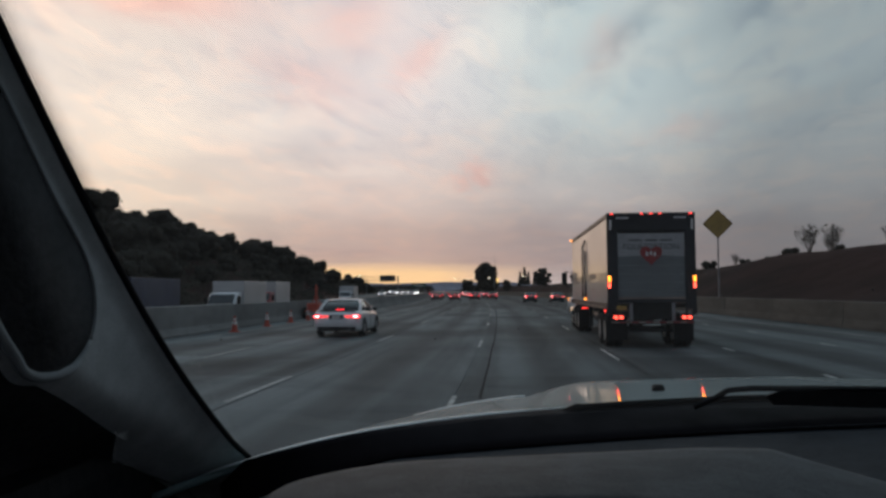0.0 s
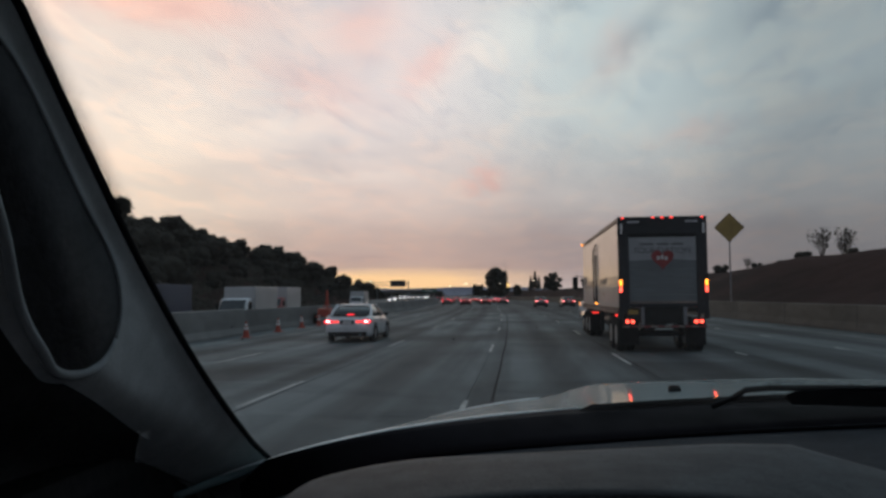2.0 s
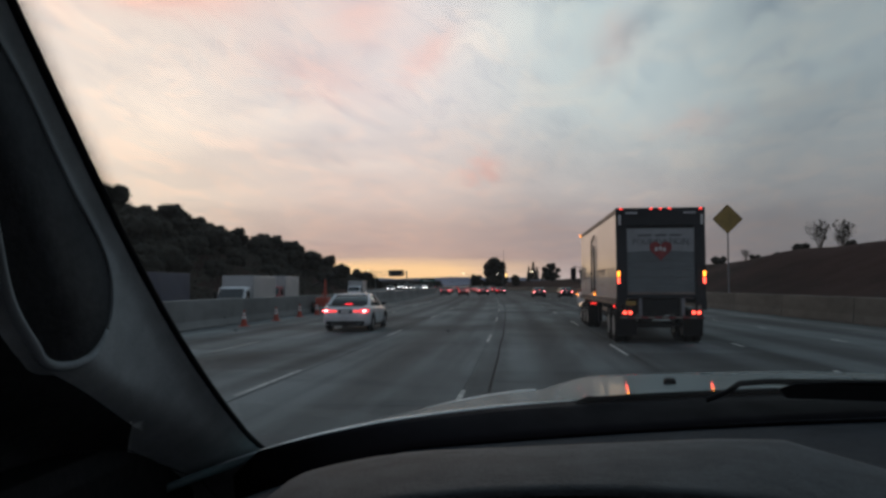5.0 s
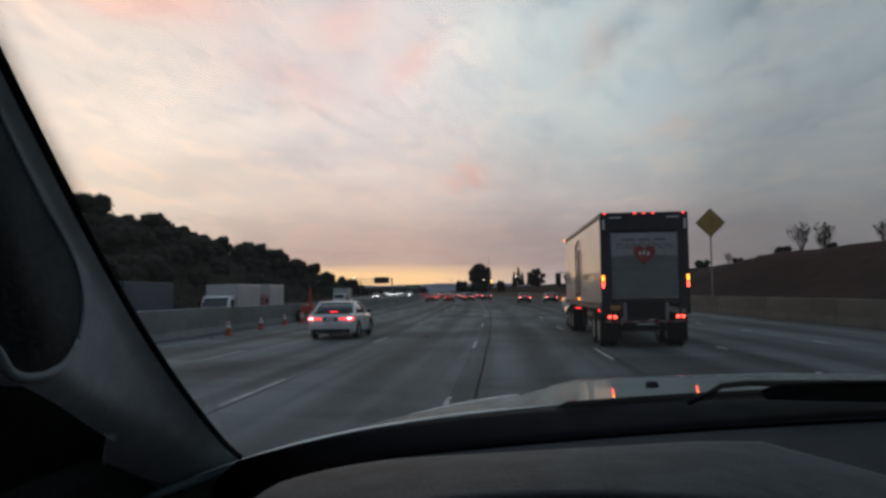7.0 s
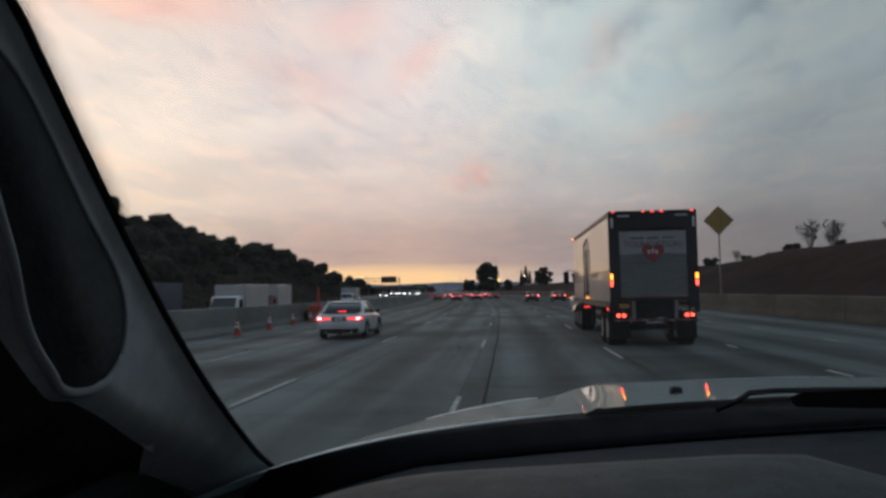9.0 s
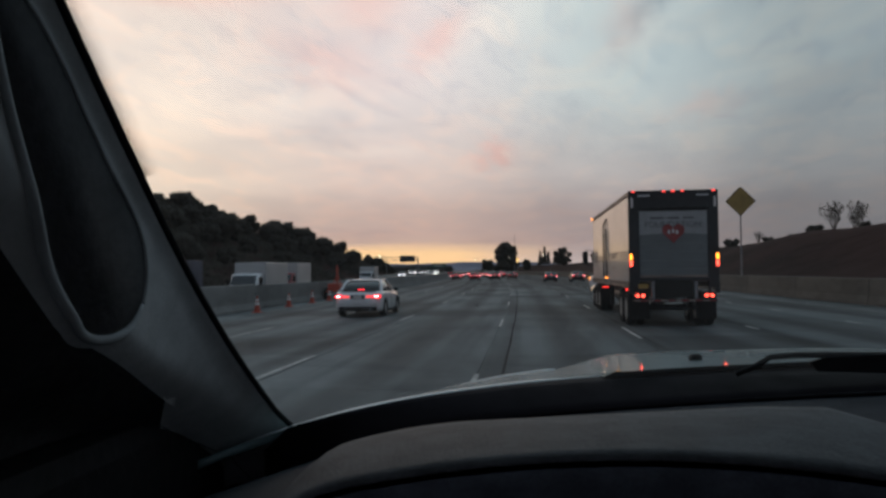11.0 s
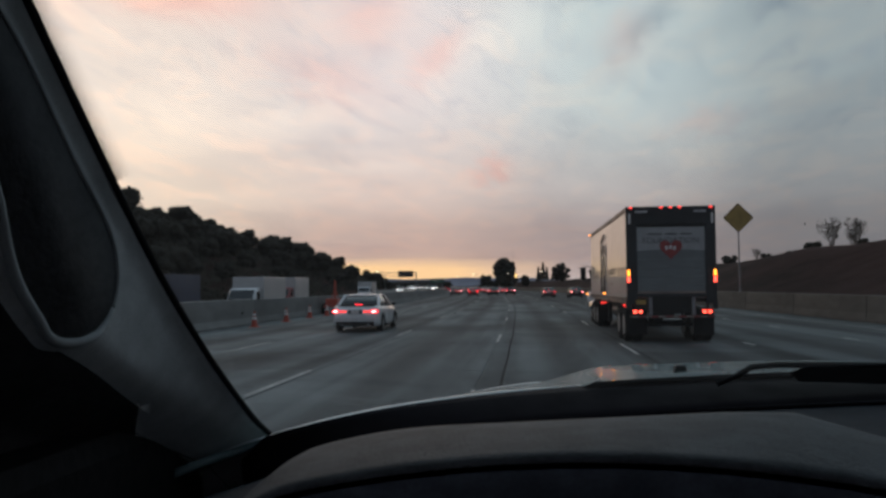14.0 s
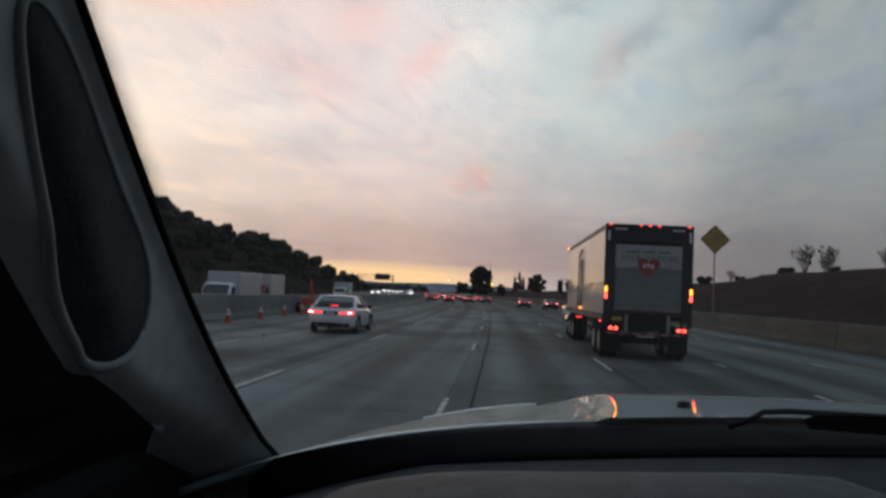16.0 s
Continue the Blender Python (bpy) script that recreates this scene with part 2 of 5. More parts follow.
WHITE_PANEL = material("white_trailer_panel", (0.46, 0.455, 0.45), 0.34, vary=0.10, grain=3.0, bump=0.012, coat=0.32)
GREY_DOOR = material("pale_roller_door", (0.34, 0.34, 0.345), 0.5, vary=0.14, grain=3.0, bump=0.05)
DOOR_LOW = material("grey_door_print", (0.145, 0.16, 0.165), 0.45, vary=0.14, grain=3.0, bump=0.05)
STEEL_DARK = material("dark_steel", (0.020, 0.021, 0.025), 0.55, vary=0.25, grain=8, bump=0.1, spec=0.3)
STEEL_RUST = material("scuffed_rail", (0.26, 0.19, 0.16), 0.55, metal=0.2, vary=0.35, grain=5, bump=0.2)
ALU = material("aluminium", (0.5, 0.5, 0.51), 0.35, metal=0.85, vary=0.12, grain=10, bump=0.05)
CHROME = material("chrome", (0.7, 0.7, 0.72), 0.16, metal=1.0, vary=0.05, grain=10, bump=0)
RUBBER = material("tyre_rubber", (0.013, 0.013, 0.014), 0.85, vary=0.2, grain=20, bump=0.2, spec=0.2)
BLACK_PLASTIC = material("black_plastic", (0.010, 0.010, 0.011), 0.65, vary=0.2, grain=60, bump=0.15, spec=0.2)
INK = material("dark_lettering", (0.05, 0.05, 0.06), 0.5, vary=0.1)
FAINT_INK = material("faint_lettering", (0.085, 0.085, 0.095), 0.5, vary=0.1)
HEART_RED = material("red_print", (0.28, 0.035, 0.035), 0.5, vary=0.15)
WHITE_PRINT = material("white_print", (0.7, 0.66, 0.64), 0.5, vary=0.1)
SKY_BLUE_PAINT = material("blue_container_paint", (0.018, 0.030, 0.070), 0.5, vary=0.15)
RED_PAINT = material("red_cab_paint", (0.30, 0.05, 0.05), 0.4, vary=0.15)
ORANGE = material("orange_plastic", (0.46, 0.065, 0.035), 0.5, vary=0.15)
REFLECTIVE = material("white_reflective_band", (0.75, 0.73, 0.70), 0.4, vary=0.08)
TAPE_PALE = material("scuffed_pale_tape", (0.34, 0.26, 0.22), 0.5, vary=0.2)
SIGN_YELLOW = material("sign_yellow", (0.34, 0.22, 0.05), 0.5, vary=0.12)
SIGN_BLACK = material("sign_black", (0.03, 0.03, 0.03), 0.6, vary=0.1)
GALV = material("galvanised_steel", (0.25, 0.25, 0.26), 0.5, metal=0.6, vary=0.15, grain=10)
CAR_GLASS = material("tinted_car_glass", (0.012, 0.014, 0.016), 0.14, vary=0.05, bump=0, coat=0.5)
PAINTS = {"dark grey": material("dark_grey_paint", (0.05, 0.05, 0.055), 0.32, vary=0.08, bump=0, coat=0.6),
          "black": material("black_paint", (0.018, 0.018, 0.02), 0.3, vary=0.08, bump=0, coat=0.6),
          "silver": material("silver_paint", (0.42, 0.43, 0.44), 0.32, metal=0.4, vary=0.06, bump=0, coat=0.6),
          "white": material("white_paint", (0.74, 0.74, 0.75), 0.3, vary=0.04, bump=0, coat=0.7),
          "maroon": material("maroon_paint", (0.14, 0.02, 0.025), 0.3, vary=0.06, bump=0, coat=0.6)}
RED_LAMP = lamp_lens("red_lamp_lit", (1.0, 0.05, 0.04), 1.9)
BRAKE_LAMP = lamp_lens("brake_lamp_lit", (0.95, 0.03, 0.045), 2.2)
LAMP_CORE = lamp_lens("lamp_core_lit", (1.0, 0.34, 0.33), 13.0)
TRAILER_LAMP = lamp_lens("trailer_lamp_lit", (1.0, 0.08, 0.05), 4.5)
AMBER_LAMP = lamp_lens("amber_lamp_lit", (1.0, 0.30, 0.03), 4.5)
WHITE_LAMP = lamp_lens("headlamp_lit", (1.0, 0.96, 0.9), 11.0)
STREET_LAMP = lamp_lens("street_lamp_lit", (1.0, 0.85, 0.6), 5.0)
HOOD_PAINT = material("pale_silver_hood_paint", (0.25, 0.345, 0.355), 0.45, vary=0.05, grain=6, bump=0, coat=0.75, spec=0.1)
# Far paler than the hood: its edge highlights put into a colour.
LIP_GLINT = material("painted_hood_glint", (0.68, 0.73, 0.74), 0.5, vary=0.12, grain=60, bump=0, spec=0.2)
DASH_EDGE = material("pale_vinyl_edge", (0.075, 0.08, 0.09), 0.7, vary=0.3, grain=40, bump=0, spec=0.2)
# Blue-grey vinyl lightened to make up for light missing under the instrument hood.
DASH_FACE = material("lightened_cluster_vinyl", (0.13, 0.15, 0.19), 0.7, vary=0.15, grain=300, bump=0.2, spec=0.25)
TRIM = material("grey_pillar_trim", (0.47, 0.485, 0.485), 0.75, vary=0.08, grain=260, bump=0.08)
HANDLE = material("grey_handle_plastic", (0.36, 0.38, 0.385), 0.6, vary=0.08, grain=260, bump=0.15)
RECESS = material("black_felt", (0.085, 0.082, 0.085), 0.95, vary=0.2, grain=90, bump=0.3, spec=0.1)
SAIL = material("black_door_trim", (0.045, 0.044, 0.046), 0.9, vary=0.2, grain=90, bump=0.2, spec=0.1)
# Shade inside the handle's recess, put into a charcoal base colour.
RECESS_SHADE = material("shaded_handle_recess", (0.09, 0.09, 0.094), 0.9, vary=0.15, grain=90, bump=0.2, spec=0.1)
DASH = material("slate_dash_vinyl", (0.022, 0.026, 0.033), 0.75, vary=0.15, grain=300, bump=0.3, spec=0.2)
DASH_HOOD = material("grey_dash_vinyl", (0.076, 0.083, 0.092), 0.7, vary=0.15, grain=300, bump=0.3, spec=0.25)
FRIT = material("black_glass_border", (0.0105, 0.0085, 0.0105), 0.65, vary=0.35, grain=18, bump=0, spec=0.06)
GLASS = bpy.data.materials.new("windscreen_glass")
GLASS.use_nodes = True
g = Tree(GLASS.node_tree)
g.n.clear()
clear_part, shine = g.n.new("ShaderNodeBsdfTransparent"), g.n.new("ShaderNodeBsdfGlossy")
clear_part.inputs[0].default_value, shine.inputs["Roughness"].default_value = (0.97, 0.985, 0.98, 1), 0.03
blend = g.n.new("ShaderNodeMixShader")
blend.inputs[0].default_value = 0.03
g.l.new(clear_part.outputs[0], blend.inputs[1])
g.l.new(shine.outputs[0], blend.inputs[2])
# Faint dust-like film, added to imitate veiling glare over dark parts.
glare, film = g.n.new("ShaderNodeBsdfTranslucent"), g.n.new("ShaderNodeMixShader")
glare.inputs[0].default_value = (0.85, 0.84, 0.82, 1)
glare_mix = g.noise(g.scaled(g.n.new("ShaderNodeTexCoord").outputs["Object"], (3.0, 3.0, 5.0)), 1.0, 5, 0.6, 0.6)
g.l.new(g.ramp(glare_mix, [(0.3, 0.010), (0.7, 0.022)]), film.inputs[0])
g.l.new(blend.outputs[0], film.inputs[1])
g.l.new(glare.outputs[0], film.inputs[2])
g.l.new(film.outputs[0], g.n.new("ShaderNodeOutputMaterial").inputs[0])


# ---- shaping helpers ----
def bend(y):
    return -y * y / (2 * BEND) if y > 0 else 0.0


def on_road(x, y, z=0.0, turn=0.0):
    """The pose of a thing x metres right of the line of travel, y metres along, heading along the road."""
    return pose(x + bend(y), y, z, 0, 0, turn + math.degrees(max(0, y) / BEND))


def thing(name, m, label, category, group="", kind=""):
    ob = new(name)
    ob.empty_display_size = 0.2
    ob.matrix_world = m
    return tagged(ob, label, category, group, kind)


def part(name, bm, mat, parent=None, label="", smooth=False, m=None):
    """One mesh object out of a bmesh, under a thing or a part."""
    me = bpy.data.meshes.new(name)
    bmesh.ops.recalc_face_normals(bm, faces=bm.faces)
    if smooth:
        for f in bm.faces:
            f.smooth = True
    bm.to_mesh(me)
    bm.free()
    me.materials.append(mat)
    return part_of(name, me, parent, label, m)


def part_of(name, me, parent=None, label="", m=None):
    ob = new(name, me)
    if parent is not None:
        ob.parent = parent
    if m is not None:
        ob.matrix_basis = m
    return tagged(ob, label)


def box(bm, lo, hi, bevel=0.0):
    x0, y0, z0 = lo
    x1, y1, z1 = hi
    v = [bm.verts.new(p) for p in ((x0, y0, z0), (x1, y0, z0), (x1, y1, z0), (x0, y1, z0), (x0, y0, z1), (x1, y0, z1), (x1, y1, z1), (x0, y1, z1))]
    fs = [bm.faces.new([v[i] for i in q]) for q in ((3, 2, 1, 0), (4, 5, 6, 7), (0, 1, 5, 4), (1, 2, 6, 5), (2, 3, 7, 6), (3, 0, 4, 7))]
    if bevel:
        bmesh.ops.bevel(bm, geom=list({e for f in fs for e in f.edges}), offset=bevel, segments=2, affect="EDGES", profile=0.6)
    return bm


def boxed(lo, hi, bevel=0.0):
    return box(bmesh.new(), lo, hi, bevel)


def tube(bm, points, radius, seg=8, taper=1.0):
    """A round bar along points, closed at both ends."""
    pts = [Vector(p) for p in points]
    rings = []
    for i, p in enumerate(pts):
        d = (pts[min(i + 1, len(pts) - 1)] - pts[max(i - 1, 0)]).normalized()
        a = d.orthogonal() if i == 0 else last - d * last.dot(d)
        a.normalize()
        last = a
        b = d.cross(a)
        r = radius[i] if isinstance(radius, list) else radius * (1 + (taper - 1) * i / (len(pts) - 1))
        rings.append([bm.verts.new(p + r * (math.cos(2 * math.pi * k / seg) * a + math.sin(2 * math.pi * k / seg) * b)) for k in range(seg)])
    for r0, r1 in zip(rings, rings[1:]):
        for k in range(seg):
            bm.faces.new((r0[k], r0[(k + 1) % seg], r1[(k + 1) % seg], r1[k]))
    bm.faces.new(rings[0][::-1])
    bm.faces.new(rings[-1])
    return bm


def tubed(points, radius, seg=8, taper=1.0):
    return tube(bmesh.new(), points, radius, seg, taper)


def loft(bm, rings, closed=True, caps=True):
    """A skin over rings of equally many points."""
    vs = [[bm.verts.new(p) for p in r] for r in rings]
    n = len(vs[0])
    for a, b in zip(vs, vs[1:]):
        for k in range(n if closed else n - 1):
            bm.faces.new((a[k], a[(k + 1) % n], b[(k + 1) % n], b[k]))
    if caps and closed:
        bm.faces.new(vs[0][::-1])
        bm.faces.new(vs[-1])
    return bm


def prism(outline, y0, y1, bevel=0.0):
    """An outline of (x, z) drawn out from y0 to y1."""
    bm = loft(bmesh.new(), [[(x, y0, z) for x, z in outline], [(x, y1, z) for x, z in outline]])
    if bevel:
        bmesh.ops.bevel(bm, geom=list(bm.edges), offset=bevel, segments=2, affect="EDGES", profile=0.6)
    return bm


def sheet(name, fn, us, vs, mat, parent=None, label="", thick=0.0, smooth=True, down=(0, 0, -1)):
    """A surface fn(u, v), with thickness downwards where given."""
    bm = bmesh.new()
    g = [[bm.verts.new(fn(u, v)) for v in vs] for u in us]
    for i in range(len(us) - 1):
        for j in range(len(vs) - 1):
            bm.faces.new((g[i][j], g[i + 1][j], g[i + 1][j + 1], g[i][j + 1]))
    if thick:
        d = Vector(down) * thick
        h = [[bm.verts.new(v.co + d) for v in row] for row in g]
        a, b = len(us) - 1, len(vs) - 1
        for i in range(a):
            for j in range(b):
                bm.faces.new((h[i][j], h[i][j + 1], h[i + 1][j + 1], h[i + 1][j]))
        for i in range(a):
            for j in (0, b):
                bm.faces.new((g[i][j], g[i + 1][j], h[i + 1][j], h[i][j]))
        for j in range(b):
            for i in (0, a):
                bm.faces.new((g[i][j], g[i][j + 1], h[i][j + 1], h[i][j]))
    return part(name, bm, mat, parent, label, smooth)


def spread(a, b, n):
    return [a + (b - a) * i / (n - 1) for i in range(n)]


def ease(t):
    t = max(0.0, min(1.0, t))
    return t * t * (3 - 2 * t)


def lettering(words, size, mat, parent, m, label=""):
    """Words in the built-in font, as a thin mesh that stands in the xz plane of m."""
    c = bpy.data.curves.new("lettering", "FONT")
    c.body, c.size, c.align_x, c.extrude = words, size, "CENTER", 0.004
    c.resolution_u = 3
    o = bpy.data.objects.new("lettering", c)
    me = bpy.data.meshes.new_from_object(o)
    bpy.data.objects.remove(o)
    me.materials.clear()
    me.materials.append(mat)
    return part_of("lettering", me, parent, label, m)


# ---- the ground, the hills beside the road ----
def rise(y):
    """Level of the opposite carriageway: lower beside us, higher far ahead."""
    return -0.8 + 1.5 * ease((y - 121) / 105)


def land(x, y):
    """Height of the ground x metres right of the line of travel."""
    rough_ground = 0.5 * noise.noise((x * 0.06, y * 0.037, 3.1)) + 0.25 * noise.noise((x * 0.2, y * 0.18, 7.7))
    fade = 1 - ease((y - 452) / 194)
    if x > 15.3:
        bank = 0.95 * ease((x - 15.3) / 0.5) + 4.5 * ease((x - 15.6) / 15.5) - 3.0 * ease((x - 36) / 60)
        return (bank * (1 - 0.3 * ease((y - 50) / 150)) + rough_ground * ease((x - 16) / 4)) * fade - 0.06
    if x < -34:
        top = 13.6 * (1 - ease((y - 85) / 325)) + 0.5
        climb = top * ease((-34 - x) / (34 - 19 * ease((y - 162) / 121))) + 5.0 * ease((-70 - x) / 80) * (1 - ease((y - 121) / 202))
        return climb + rough_ground * ease((-36 - x) / 6) * 1.6 + rise(y) - 0.06
    if x < -14:
        return rise(y) - 0.06 - rise(y) * ease((x + 14.6) / 0.6)
    return -0.06


GX = [-3000, -1500, -700, -350, -200, -140, -110, -92, -80, -72, -66, -61, -57, -53, -49, -46, -43, -40, -37, -34, -30, -22, -15, -14.6, -14.3, -14.0,
      0, 15.2, 15.3, 15.5, 15.8, 16.5, 17.5, 19, 21, 23, 25, 27, 29, 31, 33, 36, 40, 48, 60, 90, 150, 300, 700, 1500, 3000]
GY = [-3000, -800, -200, -60, -20, 0] + list(range(5, 210, 5)) + list(range(213, 570, 13)) + [600, 650, 720, 800, 900, 1100, 1500, 2200, 3200]
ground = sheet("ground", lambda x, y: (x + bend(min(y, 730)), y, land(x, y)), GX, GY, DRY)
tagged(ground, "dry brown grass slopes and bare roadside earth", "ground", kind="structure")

LANES = [-12.95, -11.75, -8.15, -4.55, -0.95, 2.70, 6.35, 9.95, 14.9]
ROW = 4.6
road = sheet("road", lambda x, y: (x + bend(y), y, -0.012), [LANES[0], -4, 4, LANES[-1]], [-80, -20, 0] + list(range(8, 648, 8)), CONCRETE_ROAD, thick=0.04, smooth=False)
tagged(road, "worn grey concrete motorway with dark oil streaks", "road", kind="structure")
far_road = sheet("far_road", lambda x, y: (x + bend(y), y, rise(y)), [-33, -14.7], [-80, 0] + list(range(8, 648, 8)), CONCRETE_ROAD, thick=0.04, smooth=False)
tagged(far_road, "opposite carriageway of worn grey concrete, slightly lower", "road", kind="structure")


def barrier_profile(s, low, high):
    """A concrete barrier: wide foot, sloping flank, narrow top."""
    return [(-0.30 * s, low), (0.30 * s, low), (0.30 * s, 0.08), (0.17 * s, 0.33), (0.10 * s, high - 0.03), (0.07 * s, high), (-0.07 * s, high), (-0.10 * s, high - 0.03), (-0.17 * s, 0.33), (-0.30 * s, 0.08)]


median = thing("median_barrier", pose(0, 0, 0), "long grey concrete median barrier with stained faces", "barrier", kind="structure")
seg = part("barrier_segment", prism(barrier_profile(1.0, -0.9, 1.16), 0.02, 11.98), BARRIER, median, m=on_road(-13.3, -36))
tall = part("barrier_segment", prism([(x * 1.5, z * 1.04) for x, z in barrier_profile(1.0, -0.9, 1.16)], 0.05, 11.95), BARRIER, median, "thicker, darker barrier block", m=on_road(-13.2, 23.7))
for i in range(-2, 44):
    part_of("barrier_segment", seg.data, median, m=on_road(-13.3, i * 12))
side_wall = thing("side_wall", pose(0, 0, 0), "low beige concrete retaining wall under a dry bank", "wall", kind="structure")
panel = part("wall_panel", prism([(-0.22, -0.1), (0.2, -0.1), (0.2, 1.18), (-0.12, 1.18), (-0.14, 1.15), (-0.16, 0.4), (-0.22, 0.1)], 0.004, 8.996), WALL, side_wall, m=on_road(15.15, -27))
for i in range(-2, 60):
    part_of("wall_panel", panel.data, side_wall, m=on_road(15.15, i * 9))

# distant ranges, the haze over them painted into their base colour
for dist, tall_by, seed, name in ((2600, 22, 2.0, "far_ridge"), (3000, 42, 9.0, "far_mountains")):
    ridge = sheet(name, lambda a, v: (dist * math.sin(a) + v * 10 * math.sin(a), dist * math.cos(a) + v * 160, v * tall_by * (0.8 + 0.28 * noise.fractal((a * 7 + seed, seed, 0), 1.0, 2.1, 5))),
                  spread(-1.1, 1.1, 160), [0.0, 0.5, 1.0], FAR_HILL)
    tagged(ridge, "range of low hills with blue-grey haze painted into its colour", "hill", kind="structure")


# ---- foliage ----
def cards(n, place, size, seed, long=1.0):
    """n small crumpled leaf clumps; place(rng) gives a centre."""
    rng = random.Random(seed)
    verts, faces = [], []
    for _ in range(n):
        c, out = place(rng)
        c, s = Vector(c), size * rng.uniform(0.55, 1.25)
        out = (Vector(out) + 0.36 * Vector((rng.gauss(0, 1), rng.gauss(0, 1), rng.gauss(0, 1)))).normalized()
        q = out.to_track_quat("Z", "Y").to_matrix() @ Matrix.Rotation(rng.uniform(0, 6.3), 3, "Z")
        k = len(verts)
        for p in ((-1, -0.6, 0.15), (0.9, -0.75, -0.2), (1.05, 0.6, 0.2), (-0.7, 0.85, -0.15), (0, 0, 0.4)):
            v = q @ (Vector(p) * s)
            v.z *= long
            verts.append(c + v)
        faces += [(k, k + 1, k + 4), (k + 1, k + 2, k + 4), (k + 2, k + 3, k + 4), (k + 3, k, k + 4)]
    return verts, faces


def mesh_of(name, data, mat):
    me = bpy.data.meshes.new(name)
    me.from_pydata(*[data[0], [], data[1]])
    me.polygons.foreach_set("use_smooth", [True] * len(me.polygons))
    me.materials.append(mat)
    return me


def billow(heads, seed):
    """The dense inside of a crown: uneven, lumpy masses of foliage."""
    bm = bmesh.new()
    for c, w in heads:
        got = bmesh.ops.create_icosphere(bm, subdivisions=3, radius=1.0)["verts"]
        for v in got:
            d = v.co.normalized()
            lump = 1.0 + 0.55 * noise.noise(d * 1.7 + c + Vector((seed, 0, 0))) + 0.30 * noise.noise(d * 4.0 + c * 2) + 0.16 * noise.noise(d * 9.0 - c)
            v.co = c + Vector((d.x, d.y, d.z * 0.82)) * (w * 0.93 * lump)
    bm.verts.ensure_lookup_table()
    verts, faces = [v.co.copy() for v in bm.verts], [[v.index for v in f.verts] for f in bm.faces]
    bm.free()
    return verts, faces


def both(a, b):
    k = len(a[0])
    return a[0] + b[0], a[1] + [tuple(i + k for i in f) for f in b[1]]


def broad_tree(seed, tall=6.0, wide=3.6, lobes=16, leaves=2000, size=0.15, base=0.28, lump=1.0):
    """A round-crowned tree: tapered trunk with limbs, crown of clumps with gaps."""
    rng = random.Random(seed)
    root = new("tree")
    bm = tubed([(0, 0, -0.6), (0.1, 0, tall * 0.2), (0.15, 0.1, tall * 0.45)], 0.05 * tall * 0.5, 7, 0.6)
    heads = []
    for i in range(lobes):
        a, r = i * 2.4 + rng.uniform(-0.4, 0.4), wide * math.sqrt(rng.uniform(0.05, 1)) * 0.72
        z = tall * rng.uniform(base + 0.12, 0.9) * (1 - 0.16 * (r / wide) ** 2)
        heads.append((Vector((r * math.cos(a), r * math.sin(a), z)), lump * wide * rng.uniform(0.26, 0.46)))
        if rng.random() < 0.45:
            tube(bm, [(0.1, 0.05, tall * 0.3), heads[-1][0] * 0.6 + Vector((0, 0, tall * 0.1)), heads[-1][0]], 0.05, 5, 0.4)
    part("trunk", bm, BARK, root)

    def place(r):
        c, w = heads[r.randrange(lobes)]
        d = Vector((r.gauss(0, 1), r.gauss(0, 1), r.gauss(0, 0.8))).normalized()
        return c + d * w * r.uniform(0.80, 1.16), d
    part_of("crown", mesh_of("crown", both(billow(heads, seed), cards(leaves, place, size, seed)), LEAF), root)
    return root


def conifer(seed, tall=9.0):
    root = new("tree")
    part("trunk", tubed([(0, 0, -0.5), (0, 0, tall)], 0.18, 6, 0.2), BARK, root)

    def place(r):
        h = r.uniform(0.12, 1.0)
        a, w = r.uniform(0, 6.3), (1.08 - h) * 1.5 * r.uniform(0.4, 1.1)
        return (w * math.cos(a), w * math.sin(a), h * tall), (math.cos(a), math.sin(a), 0.4)
    part_of("crown", mesh_of("crown", cards(420, place, 0.34, seed), LEAF), root)
    return root


def bare_shrub(seed, tall=3.0):
    """A thin shrub of bare, forking twigs with a few leaves."""
    rng = random.Random(seed)
    root = new("shrub")
    bm, tips = bmesh.new(), []
    for _ in range(17):
        a, lean = rng.uniform(0, 6.3), rng.uniform(0.15, 0.6)
        mid = Vector((math.cos(a) * lean * tall * 0.4, math.sin(a) * lean * tall * 0.4, tall * 0.5))
        tip = mid * 1.7 + Vector((rng.uniform(-0.3, 0.3), rng.uniform(-0.3, 0.3), rng.uniform(0.0, 0.35) * tall * 0.3))
        tube(bm, [(0, 0, -0.3), mid, tip], 0.03, 5, 0.3)
        tips += [mid, tip, (mid + tip) / 2]
    part("twigs", bm, BARK, root)
    part_of("crown", mesh_of("crown", cards(420, lambda r: (tips[r.randrange(len(tips))] + Vector((r.gauss(0, 0.15), r.gauss(0, 0.15), r.gauss(0, 0.24))), (r.gauss(0, 1), r.gauss(0, 1), 0.5)), 0.075, seed), LEAF), root)
    return root


def plant(root, first, spots, label, category, group):
    """Sets a plant at the first spot and copies at the others; spots are (x, y, scale, turn)."""
    for i, (x, y, s, turn) in enumerate(spots):
        m = pose(x + bend(y), y, land(x, y) - 0.1, 0, 0, turn) @ Matrix.Diagonal((s, s, s, 1))
        if i == 0 and first:
            root.matrix_world = m
            tagged(root, label, category, group)
        else:
            o = copy_thing(root, m)
            o.scale = (s, s, s)


